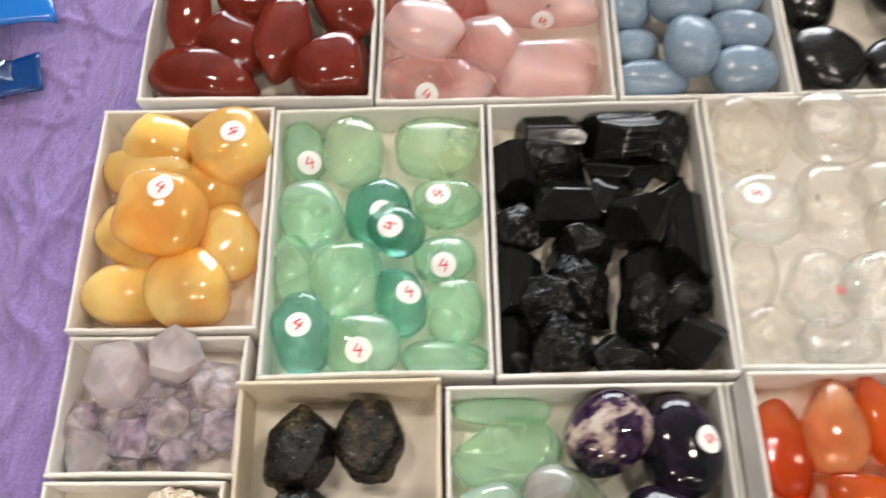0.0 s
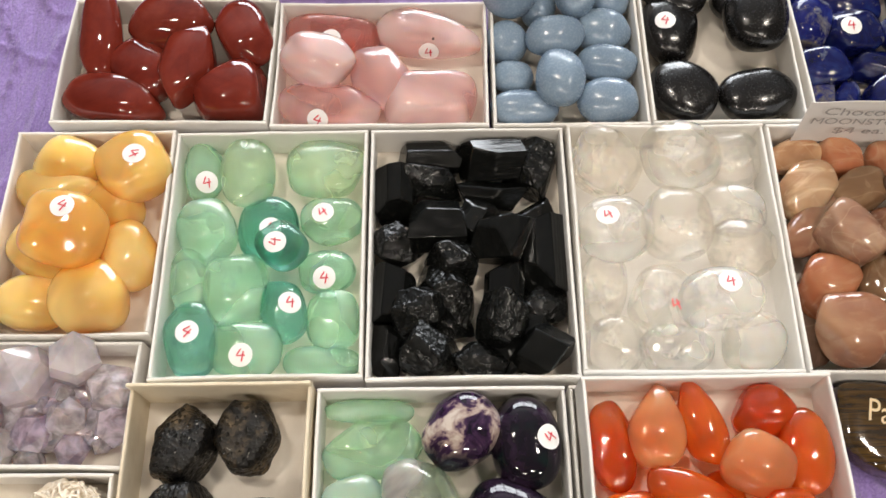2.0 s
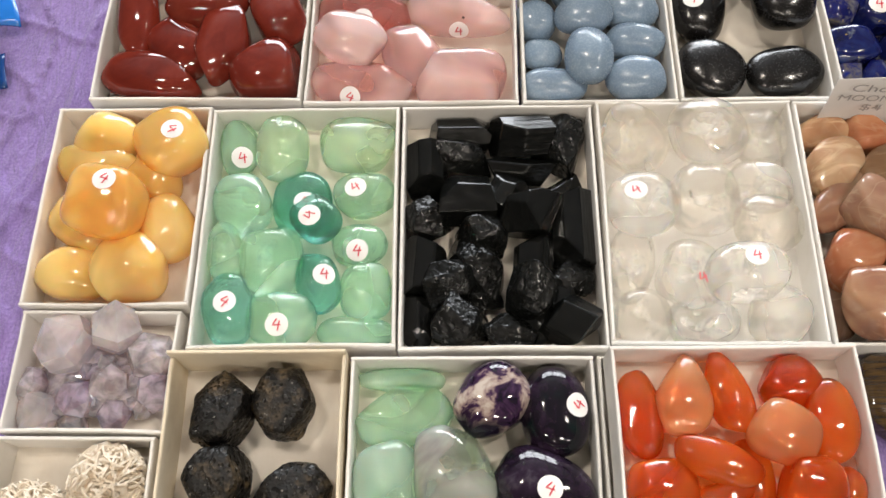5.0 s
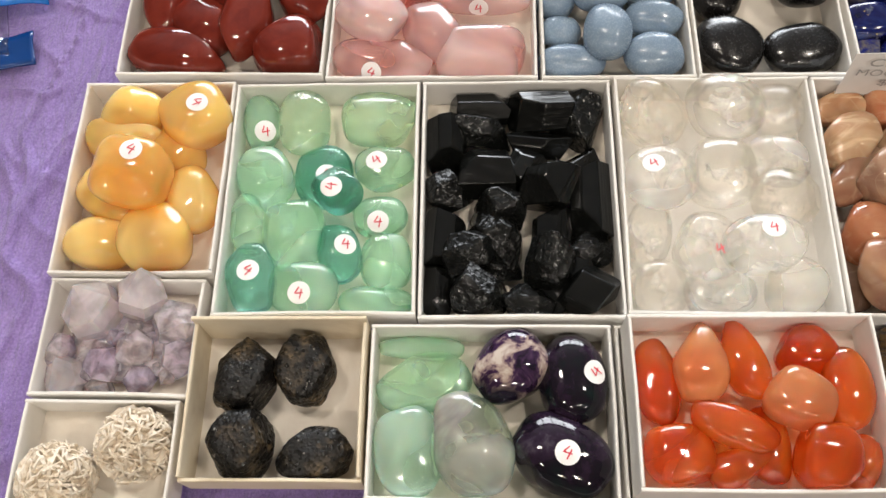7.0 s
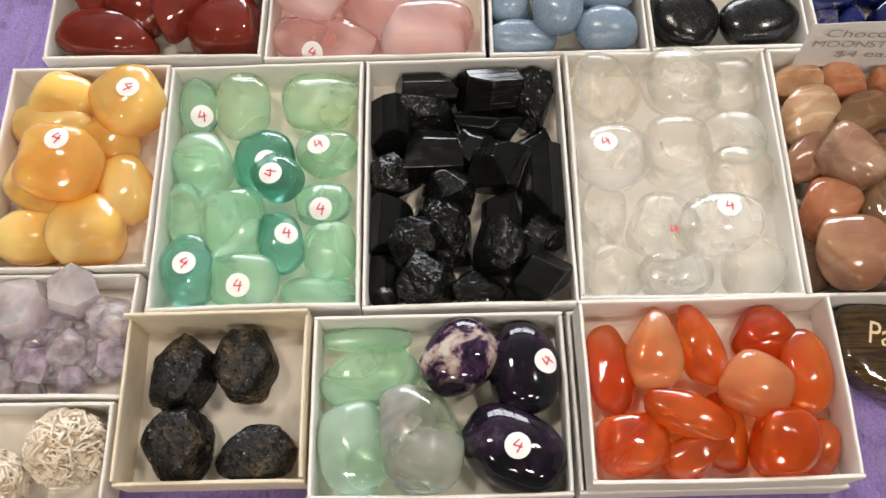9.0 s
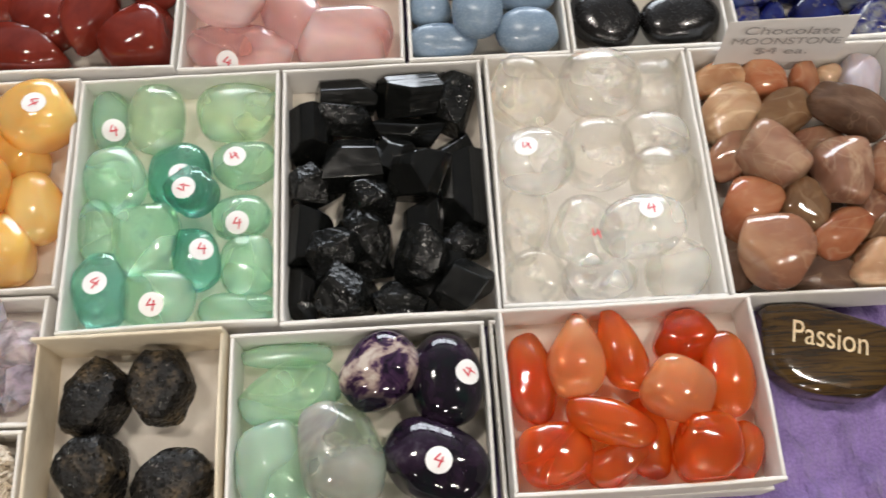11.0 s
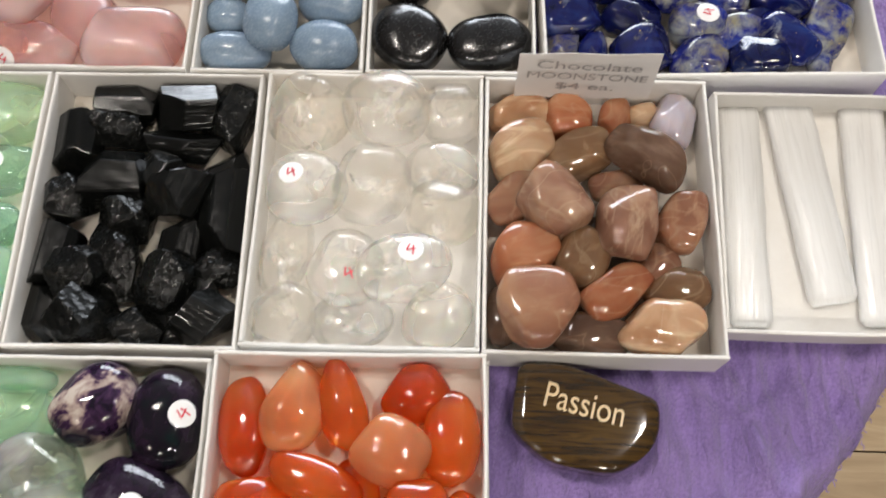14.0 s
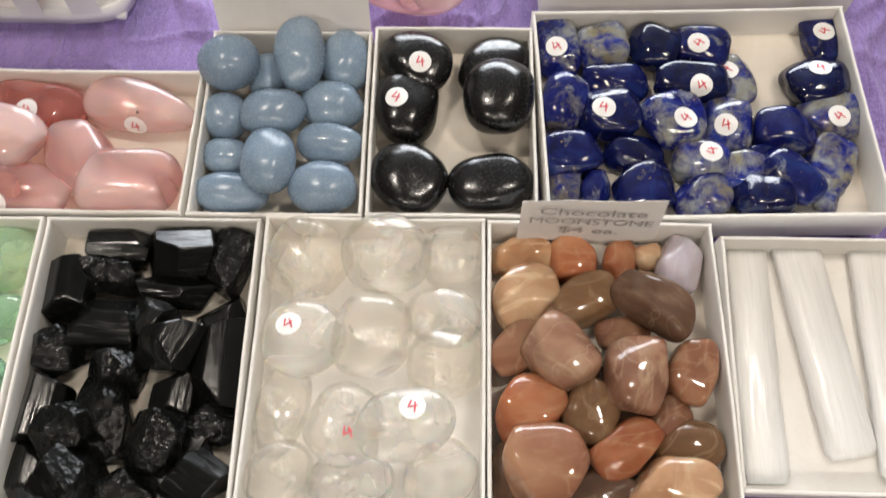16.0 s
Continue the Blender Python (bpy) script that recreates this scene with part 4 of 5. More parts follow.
# green_fluorite
gem(GREEN_FLUORITE, -0.0912, 0.2207, 0.0095, 0.0173, 0.0114, 0.0080, -82, 5, price=(0.0037, -0.0090, 0.0065, 20))
gem(GREEN_FLUORITE, -0.0664, 0.2180, 0.0136, 0.0200, 0.0151, 0.0091, -81, 5)
gem(GREEN_FLUORITE, -0.0248, 0.2213, 0.0115, 0.0216, 0.0166, 0.0100, -3, 5)
gem(GREEN_FLUORITE, -0.0856, 0.1848, 0.0111, 0.0194, 0.0160, 0.0096, -77, 5)
gem(GREEN_FLUORITE, -0.0532, 0.1852, 0.0098, 0.0185, 0.0166, 0.0083, -72, 6, price=(0.0024, -0.0019, 0.0082, 0), material=M_TEAL, label="dark teal see-through fluorite stone")
gem(GREEN_FLUORITE, -0.0439, 0.1722, 0.0198, 0.0140, 0.0122, 0.0073, -49, 5, price=(-0.0021, -0.0012, 0.0072, 90), material=M_TEAL, label="dark teal see-through fluorite stone")
gem(GREEN_FLUORITE, -0.0200, 0.1908, 0.0095, 0.0174, 0.0134, 0.0080, -2, 5, price=(-0.0045, 0.0016, 0.0077, 40))
gem(GREEN_FLUORITE, -0.0921, 0.1574, 0.0089, 0.0183, 0.0105, 0.0074, -82, 5)
gem(GREEN_FLUORITE, -0.0663, 0.1498, 0.0135, 0.0211, 0.0167, 0.0100, -87, 5)
gem(GREEN_FLUORITE, -0.0220, 0.1619, 0.0089, 0.0152, 0.0123, 0.0074, -3, 5, price=(0.0001, -0.0055, 0.0066, 0))
gem(GREEN_FLUORITE, -0.0417, 0.1388, 0.0127, 0.0171, 0.0117, 0.0082, -76, 5, price=(0.0044, 0.0027, 0.0074, 10), material=M_TEAL, label="dark teal see-through fluorite stone")
gem(GREEN_FLUORITE, -0.0173, 0.1354, 0.0097, 0.0157, 0.0136, 0.0082, -82, 6)
gem(GREEN_FLUORITE, -0.0858, 0.1233, 0.0155, 0.0199, 0.0133, 0.0080, -80, 5, price=(-0.0000, 0.0018, 0.0079, -30), material=M_TEAL, label="dark teal see-through fluorite stone")
gem(GREEN_FLUORITE, -0.0591, 0.1183, 0.0129, 0.0181, 0.0156, 0.0094, -9, 5, price=(0.0001, -0.0047, 0.0089, 0))
gem(GREEN_FLUORITE, -0.0215, 0.1134, 0.0078, 0.0198, 0.0090, 0.0063, 0, 5)
# black_tourmaline
gem(BLACK_TOURMALINE, 0.0313, 0.2289, 0.0093, 0.0164, 0.0090, 0.0076, 1, 30)
gem(BLACK_TOURMALINE, 0.0647, 0.2320, 0.0069, 0.0140, 0.0058, 0.0052, -1, 30)
gem(BLACK_TOURMALINE, 0.0645, 0.2244, 0.0150, 0.0171, 0.0121, 0.0091, 5, 30)
gem(BLACK_TOURMALINE, 0.0882, 0.2229, 0.0104, 0.0159, 0.0124, 0.0087, 61, 20, material=M_TOURM_ROUGH, cuts=((150, 0.6), (-20, 0.75)))
gem(BLACK_TOURMALINE, 0.0131, 0.2065, 0.0102, 0.0151, 0.0106, 0.0085, 89, 30)
gem(BLACK_TOURMALINE, 0.0328, 0.2139, 0.0100, 0.0161, 0.0098, 0.0083, -6, 20, material=M_TOURM_ROUGH)
gem(BLACK_TOURMALINE, 0.0648, 0.2061, 0.0087, 0.0181, 0.0077, 0.0070, -6, 30)
gem(BLACK_TOURMALINE, 0.0340, 0.1862, 0.0120, 0.0157, 0.0134, 0.0100, -1, 30)
gem(BLACK_TOURMALINE, 0.0546, 0.1882, 0.0094, 0.0135, 0.0096, 0.0077, 61, 30)
gem(BLACK_TOURMALINE, 0.0683, 0.1774, 0.0180, 0.0142, 0.0128, 0.0103, 72, 30)
gem(BLACK_TOURMALINE, 0.0868, 0.1942, 0.0072, 0.0114, 0.0061, 0.0055, 31, 30)
gem(BLACK_TOURMALINE, 0.0906, 0.1708, 0.0125, 0.0201, 0.0108, 0.0086, -88, 30)
gem(BLACK_TOURMALINE, 0.0151, 0.1752, 0.0115, 0.0127, 0.0122, 0.0098, 21, 20, material=M_TOURM_ROUGH)
gem(BLACK_TOURMALINE, 0.0437, 0.1668, 0.0135, 0.0140, 0.0108, 0.0087, -28, 20, material=M_TOURM_ROUGH)
gem(BLACK_TOURMALINE, 0.0406, 0.1501, 0.0120, 0.0186, 0.0125, 0.0094, -32, 20, material=M_TOURM_ROUGH)
gem(BLACK_TOURMALINE, 0.0129, 0.1481, 0.0100, 0.0149, 0.0103, 0.0083, 86, 30)
gem(BLACK_TOURMALINE, 0.0268, 0.1391, 0.0145, 0.0148, 0.0111, 0.0089, 21, 20, material=M_TOURM_ROUGH)
gem(BLACK_TOURMALINE, 0.0702, 0.1525, 0.0089, 0.0121, 0.0103, 0.0072, 86, 30)
gem(BLACK_TOURMALINE, 0.0893, 0.1433, 0.0095, 0.0122, 0.0098, 0.0078, -11, 14, material=M_TOURM_ROUGH)
gem(BLACK_TOURMALINE, 0.0676, 0.1326, 0.0180, 0.0141, 0.0123, 0.0104, 79, 20, material=M_TOURM_ROUGH)
gem(BLACK_TOURMALINE, 0.0433, 0.1341, 0.0075, 0.0107, 0.0083, 0.0058, -1, 20, material=M_TOURM_ROUGH)
gem(BLACK_TOURMALINE, 0.0102, 0.1193, 0.0077, 0.0154, 0.0075, 0.0060, 87, 30)
gem(BLACK_TOURMALINE, 0.0313, 0.1171, 0.0140, 0.0151, 0.0137, 0.0110, -31, 20, material=M_TOURM_ROUGH)
gem(BLACK_TOURMALINE, 0.0572, 0.1130, 0.0091, 0.0138, 0.0099, 0.0074, -1, 20, material=M_TOURM_ROUGH)
gem(BLACK_TOURMALINE, 0.0853, 0.1178, 0.0140, 0.0131, 0.0123, 0.0098, -32, 30)
gem(BLACK_TOURMALINE, 0.0760, 0.1226, 0.0083, 0.0177, 0.0110, 0.0066, 40, 30)
gem(BLACK_TOURMALINE, 0.0231, 0.1290, 0.0071, 0.0126, 0.0090, 0.0054, -1, 20, material=M_TOURM_ROUGH)
# clear_quartz
gem(CLEAR_QUARTZ, 0.1264, 0.2220, 0.0143, 0.0197, 0.0192, 0.0131, 69, 8)
gem(CLEAR_QUARTZ, 0.1639, 0.2224, 0.0218, 0.0217, 0.0199, 0.0136, -6, 4)
gem(CLEAR_QUARTZ, 0.1951, 0.2257, 0.0115, 0.0165, 0.0150, 0.0102, 84, 5)
gem(CLEAR_QUARTZ, 0.1276, 0.1824, 0.0159, 0.0198, 0.0186, 0.0126, 13, 4, price=(-0.0057, 0.0029, 0.0116, 30))
gem(CLEAR_QUARTZ, 0.1589, 0.1833, 0.0189, 0.0209, 0.0187, 0.0126, 75, 5)
gem(CLEAR_QUARTZ, 0.1913, 0.1954, 0.0110, 0.0184, 0.0143, 0.0097, -12, 5)
gem(CLEAR_QUARTZ, 0.1925, 0.1725, 0.0125, 0.0177, 0.0166, 0.0112, -6, 5)
gem(CLEAR_QUARTZ, 0.1197, 0.1509, 0.0096, 0.0224, 0.0122, 0.0083, 81, 4)
gem(CLEAR_QUARTZ, 0.1495, 0.1429, 0.0132, 0.0189, 0.0175, 0.0119, 61, 5, mark=(0.0020, -0.0050, 0.0111, 30))
gem(CLEAR_QUARTZ, 0.1758, 0.1427, 0.0181, 0.0224, 0.0168, 0.0098, 17, 4, price=(0.0032, 0.0058, 0.0090, 10))
gem(CLEAR_QUARTZ, 0.1222, 0.1199, 0.0117, 0.0162, 0.0153, 0.0104, 31, 5)
gem(CLEAR_QUARTZ, 0.1534, 0.1190, 0.0106, 0.0189, 0.0135, 0.0093, 5, 5)
gem(CLEAR_QUARTZ, 0.1915, 0.1226, 0.0116, 0.0172, 0.0151, 0.0103, 64, 5)
# tourmaline_nodule
gem(TOURMALINE_NODULE, -0.0830, 0.0722, 0.0160, 0.0194, 0.0154, 0.0131, 84, 12, cuts=((52, 0.78), (128, 0.78), (180, 0.92), (-100, 0.86), (-40, 0.8)))
gem(TOURMALINE_NODULE, -0.0532, 0.0758, 0.0150, 0.0178, 0.0151, 0.0129, 85, 12, cuts=((28, 0.86), (88, 0.9), (150, 0.86), (212, 0.88), (268, 0.9), (330, 0.86)))
gem(TOURMALINE_NODULE, -0.0818, 0.0386, 0.0150, 0.0162, 0.0162, 0.0138, 1, 12, cuts=((28, 0.86), (88, 0.9), (150, 0.86), (212, 0.88), (268, 0.9), (330, 0.86)))
gem(TOURMALINE_NODULE, -0.0460, 0.0353, 0.0125, 0.0185, 0.0127, 0.0108, 6, 12, cuts=((135, 0.76), (40, 0.85), (0, 0.9), (-35, 0.85)))
# mixed_fluorite
gem(MIXED_FLUORITE, 0.0028, 0.0885, 0.0090, 0.0216, 0.0063, 0.0051, -1, 7, material=M_GREEN)
gem(MIXED_FLUORITE, 0.0048, 0.0708, 0.0108, 0.0238, 0.0149, 0.0082, 9, 6, material=M_GREEN, cuts=((130, 0.86),))
gem(MIXED_FLUORITE, 0.0466, 0.0774, 0.0185, 0.0195, 0.0174, 0.0136, 21, 5, cuts=((150, 0.86), (-45, 0.9)), material=M_CHEVRON, label="polished purple and cream chevron amethyst stone")
gem(MIXED_FLUORITE, 0.0767, 0.0726, 0.0155, 0.0224, 0.0168, 0.0131, -82, 5, price=(0.0101, 0.0004, 0.0110, 70), material=M_DARKFLU, label="polished dark purple fluorite stone with a sticker")
gem(MIXED_FLUORITE, -0.0014, 0.0367, 0.0142, 0.0215, 0.0171, 0.0120, 97, 5)
gem(MIXED_FLUORITE, 0.0283, 0.0399, 0.0195, 0.0253, 0.0190, 0.0149, -71, 5, cuts=((180, 0.92), (60, 0.9)), material=M_SMOKYFLU, label="large cloudy grey and green fluorite stone")
gem(MIXED_FLUORITE, 0.0706, 0.0354, 0.0170, 0.0243, 0.0177, 0.0138, -26, 5, cuts=((215, 0.9),), price=(0.0013, -0.0010, 0.0150, -20), material=M_DARKFLU, label="large glossy dark green and purple fluorite stone")
# carnelian
gem(CARNELIAN, 0.1142, 0.0679, 0.0290, 0.0208, 0.0108, 0.0081, -84, 5)
gem(CARNELIAN, 0.1348, 0.0757, 0.0325, 0.0192, 0.0136, 0.0102, 77, 5, cuts=((145, 0.76), (30, 0.82)), material=M_CARNELIAN_PEACH, label="peach and orange carnelian tumbled stone in a box")
gem(CARNELIAN, 0.1539, 0.0772, 0.0336, 0.0196, 0.0100, 0.0075, -73, 5, taper=0.14)
gem(CARNELIAN, 0.1838, 0.0829, 0.0301, 0.0150, 0.0127, 0.0089, 15, 5, cuts=((150, 0.82), (40, 0.9)))
gem(CARNELIAN, 0.1996, 0.0648, 0.0313, 0.0195, 0.0119, 0.0089, 88, 5)
gem(CARNELIAN, 0.1756, 0.0584, 0.0375, 0.0157, 0.0141, 0.0106, -21, 5, cuts=((140, 0.88), (-90, 0.92)), material=M_CARNELIAN_PEACH, label="peach and orange carnelian tumbled stone in a box")
gem(CARNELIAN, 0.1460, 0.0462, 0.0346, 0.0203, 0.0095, 0.0071, -21, 5)
gem(CARNELIAN, 0.1613, 0.0395, 0.0285, 0.0178, 0.0105, 0.0063, -82, 5)
gem(CARNELIAN, 0.1216, 0.0339, 0.0320, 0.0165, 0.0146, 0.0105, -10, 5, cuts=((-80, 0.86), (100, 0.92)))
gem(CARNELIAN, 0.1484, 0.0293, 0.0300, 0.0153, 0.0092, 0.0069, 20, 5, cuts=((-50, 0.72), (110, 0.85)))
gem(CARNELIAN, 0.1846, 0.0340, 0.0365, 0.0150, 0.0149, 0.0112, 1, 6, cuts=((-90, 0.92), (150, 0.88)))
gem(CARNELIAN, 0.2024, 0.0326, 0.0275, 0.0128, 0.0084, 0.0063, 71, 5)
# chocolate_moonstone
gem(CHOCOLATE_MOONSTONE, 0.2291, 0.2284, 0.0098, 0.0157, 0.0104, 0.0081, 5, 8, material=M_MOON_CREAM, label="creamy banded moonstone with pale cloudy veins")
gem(CHOCOLATE_MOONSTONE, 0.2530, 0.2269, 0.0107, 0.0116, 0.0121, 0.0090, 1, 8, cuts=((45, 0.9), (-90, 0.9)), material=M_MOON_ORANGE, label="orange-tan polished moonstone in a heaped box")
gem(CHOCOLATE_MOONSTONE, 0.2761, 0.2273, 0.0080, 0.0118, 0.0081, 0.0063, 78, 8, material=M_MOON_ORANGE, label="orange-tan polished moonstone in a heaped box")
gem(CHOCOLATE_MOONSTONE, 0.2905, 0.2297, 0.0074, 0.0081, 0.0073, 0.0057, 1, 6, material=M_MOON_CREAM, label="creamy banded moonstone with pale cloudy veins")
gem(CHOCOLATE_MOONSTONE, 0.3037, 0.2239, 0.0125, 0.0153, 0.0110, 0.0086, 78, 9, cuts=((150, 0.84), (-90, 0.92)), material=M_MOON_WHITE, label="milky lilac-white polished moonstone in a heaped box")
gem(CHOCOLATE_MOONSTONE, 0.2296, 0.2038, 0.0165, 0.0162, 0.0152, 0.0119, 12, 7, cuts=((-40, 0.74), (140, 0.86)), material=M_MOON_CREAM, label="creamy banded moonstone with pale cloudy veins")
gem(CHOCOLATE_MOONSTONE, 0.2557, 0.2043, 0.0130, 0.0184, 0.0126, 0.0098, 16, 7, cuts=((130, 0.76), (-60, 0.88)), material=M_MOON_GREY, label="grey-brown polished moonstone in a heaped box")
gem(CHOCOLATE_MOONSTONE, 0.2882, 0.2000, 0.0240, 0.0206, 0.0118, 0.0092, -36, 9, cuts=((-5, 0.92),), material=M_MOON_DARK, label="dark brown polished moonstone in a heaped box")
gem(CHOCOLATE_MOONSTONE, 0.2298, 0.1843, 0.0145, 0.0215, 0.0105, 0.0082, 48, 7)
gem(CHOCOLATE_MOONSTONE, 0.2449, 0.1749, 0.0240, 0.0178, 0.0160, 0.0124, -25, 8, cuts=((140, 0.84), (215, 0.86), (45, 0.86), (-60, 0.9)), material=M_MOON_LILAC, label="blocky lilac-brown moonstone with pale healed cracks")
gem(CHOCOLATE_MOONSTONE, 0.2744, 0.1896, 0.0110, 0.0130, 0.0076, 0.0059, 10, 7)
gem(CHOCOLATE_MOONSTONE, 0.2772, 0.1662, 0.0225, 0.0178, 0.0143, 0.0112, 83, 9, cuts=((180, 0.93), (0, 0.93)), material=M_MOON_LILAC, label="blocky lilac-brown moonstone with pale healed cracks")
gem(CHOCOLATE_MOONSTONE, 0.3037, 0.1702, 0.0140, 0.0163, 0.0121, 0.0095, 81, 9, cuts=((150, 0.86), (-30, 0.86)))
gem(CHOCOLATE_MOONSTONE, 0.2305, 0.1516, 0.0165, 0.0174, 0.0154, 0.0120, 24, 7, cuts=((150, 0.78), (-40, 0.8)), material=M_MOON_ORANGE, label="orange-tan polished moonstone in a heaped box")
gem(CHOCOLATE_MOONSTONE, 0.2571, 0.1511, 0.0155, 0.0149, 0.0127, 0.0099, 67, 7, cuts=((45, 0.84),), material=M_MOON_GREY, label="grey-brown polished moonstone in a heaped box")
gem(CHOCOLATE_MOONSTONE, 0.2726, 0.1354, 0.0150, 0.0186, 0.0119, 0.0093, 25, 7, cuts=((-40, 0.76), (130, 0.8)), material=M_MOON_ORANGE, label="orange-tan polished moonstone in a heaped box")
gem(CHOCOLATE_MOONSTONE, 0.3006, 0.1372, 0.0105, 0.0158, 0.0112, 0.0088, 17, 7, cuts=((130, 0.8),), material=M_MOON_GREY, label="grey-brown polished moonstone in a heaped box")
gem(CHOCOLATE_MOONSTONE, 0.2921, 0.1492, 0.0097, 0.0116, 0.0103, 0.0080, 31, 7)
gem(CHOCOLATE_MOONSTONE, 0.2626, 0.1645, 0.0087, 0.0101, 0.0090, 0.0070, 2, 7, material=M_MOON_DARK, label="dark brown polished moonstone in a heaped box")
gem(CHOCOLATE_MOONSTONE, 0.2362, 0.1243, 0.0245, 0.0188, 0.0195, 0.0103, 2, 6, cuts=((90, 0.86), (-32, 0.72), (212, 0.78), (20, 0.9), (160, 0.9)), label="flat rounded brown moonstone with one pale crack")
gem(CHOCOLATE_MOONSTONE, 0.2915, 0.1185, 0.0150, 0.0200, 0.0134, 0.0105, -4, 7, cuts=((140, 0.74), (-50, 0.84)), material=M_MOON_CREAM, label="creamy banded moonstone with pale cloudy veins")
gem(CHOCOLATE_MOONSTONE, 0.2599, 0.1156, 0.0099, 0.0186, 0.0105, 0.0082, -1, 8, material=M_MOON_DARK, label="dark brown polished moonstone in a heaped box")
gem(CHOCOLATE_MOONSTONE, 0.2214, 0.1240, 0.0078, 0.0142, 0.0078, 0.0061, 90, 8, material=M_MOON_DARK, label="dark brown polished moonstone in a heaped box")


# ---- amethyst cluster ----
def crystal(bm, base, way, radius, length, turn, flat=0.0):
    """A six-sided crystal with a pointed end."""
    m = Matrix.Translation(base) @ Vector(way).to_track_quat("Z", "Y").to_matrix().to_4x4() @ Matrix.Rotation(turn, 4, "Z")
    rows = []
    for z, r in ((0, 0.8), (length * 0.3, 1.0), (length * 0.62, 0.96)):
        rows.append([bm.verts.new(m @ Vector((math.cos(k * 1.0472) * radius * r * (1 + flat * (k % 2)), math.sin(k * 1.0472) * radius * r, z))) for k in range(6)])
    lean = Vector((math.cos(turn * 9), math.sin(turn * 9), 0)) * radius * 0.55
    tip = bm.verts.new(m @ (lean + Vector((0, 0, length))))
    for a, b in zip(rows, rows[1:]):
        for k in range(6):
            j = (k + 1) % 6
            bm.faces.new((a[k], a[j], b[j], b[k]))
    for k in range(6):
        bm.faces.new((rows[-1][k], rows[-1][(k + 1) % 6], tip))
    bm.faces.new(rows[0][::-1])
    return bm


cluster = thing("amethyst_cluster", None, None, pose(-0.149, 0.0885, 0.0015), "pale lilac amethyst crystal cluster lying in a box", "crystal cluster")
rng = random.Random(11)
bm = stone_mesh(0.031, 0.019, 0.006, 12, 77, 0.08, 0)
bmesh.ops.translate(bm, verts=bm.verts, vec=(0, 0, 0.006))
part("matrix_rock", bm, M_AMETHYST, cluster, "cloudy lilac crystal base")
BIG = ((-0.013, 0.013, 0.006, -0.35, 0.35, 0.0150, 0.024), (0.006, 0.022, 0.006, 0.25, 0.25, 0.0125, 0.026), (0.025, 0.009, 0.004, 0.35, 0.25, 0.0125, 0.021),
       (0.027, -0.004, 0.003, 0.6, -0.3, 0.0100, 0.016), (-0.024, -0.014, 0.002, -0.5, -0.5, 0.0120, 0.016), (-0.030, -0.003, 0.003, -0.8, 0.1, 0.0095, 0.014),
       (0.008, -0.001, 0.006, 0.1, -0.3, 0.0100, 0.015), (-0.006, -0.008, 0.005, -0.25, -0.45, 0.0100, 0.015), (0.010, -0.014, 0.003, 0.3, -0.7, 0.0085, 0.012), (-0.009, -0.019, 0.002, -0.1, -0.8, 0.0075, 0.011))
for k, (cx, cy, cz, wx, wy, r, ln) in enumerate(BIG):
    part("crystal", crystal(bmesh.new(), (cx, cy, cz), (wx, wy, 1), r, ln, rng.uniform(0, 1), 0.15), M_AMETHYST_PALE if k in (0, 1, 4) else M_AMETHYST, cluster)
for k in range(16):
    a, q = rng.uniform(0, 6.28), math.sqrt(rng.random())
    cx, cy = math.cos(a) * q * 0.030, math.sin(a) * q * 0.018 - 0.003
    way = (math.cos(a) * q * 1.1 + rng.uniform(-0.3, 0.3), math.sin(a) * q * 1.1 + rng.uniform(-0.3, 0.3), 0.8)
    part("crystal", crystal(bmesh.new(), (cx, cy, 0.011 - 0.009 * q * q), way, rng.uniform(0.0030, 0.0060), rng.uniform(0.005, 0.009), rng.uniform(0, 1), 0.2), M_AMETHYST, cluster)


# ---- desert roses ----
def desert_rose(x, y, r, seed):
    rnd = random.Random(seed)
    rose = thing("desert_rose", None, None, pose(x, y, 0.0013 + r * 0.88), "cream desert rose ball of thin crossed blades", "mineral", "desert roses")
    bm = bmesh.new()
    bmesh.ops.create_icosphere(bm, subdivisions=4, radius=r * 0.83)
    for v in bm.verts:
        v.co *= 1 + 0.10 * noise.noise(v.co * 260 + Vector((seed, 0, 0)))
    part("core", bm, M_DROSE, rose, smooth=True)
    bm = bmesh.new()
    for k in range(360):
        z = rnd.uniform(-0.85, 1)
        a = rnd.uniform(0, 6.283)
        out = Vector((math.cos(a) * math.sqrt(1 - z * z), math.sin(a) * math.sqrt(1 - z * z), z))
        along = out.orthogonal().normalized()
        along.rotate(Matrix.Rotation(rnd.uniform(0, 6.283), 3, out))
        along = (along + out * rnd.uniform(-0.15, 0.35)).normalized()
        thin = along.cross(out).normalized()
        wide = thin.cross(along)
        m = Matrix((along, wide, thin)).transposed().to_4x4()
        m.translation = out * r * rnd.uniform(0.84, 0.94)
        ln, wd, th = rnd.uniform(0.0026, 0.0062), rnd.uniform(0.0010, 0.0024), rnd.uniform(0.0003, 0.0006)
        ring = [(-ln, 0), (-ln * 0.6, wd), (ln * 0.6, wd), (ln, 0), (ln * 0.6, -wd), (-ln * 0.6, -wd)]
        top = [bm.verts.new(m @ Vector((px, py, th))) for px, py in ring]
        low = [bm.verts.new(m @ Vector((px, py, -th))) for px, py in ring]
        bm.faces.new(top), bm.faces.new(low[::-1])
        for i in range(6):
            j = (i + 1) % 6
            bm.faces.new((low[i], low[j], top[j], top[i]))
    tagged(part("blade_crust", bm, M_DROSE, rose, "thin cream crystal blades"), kind="stuff")


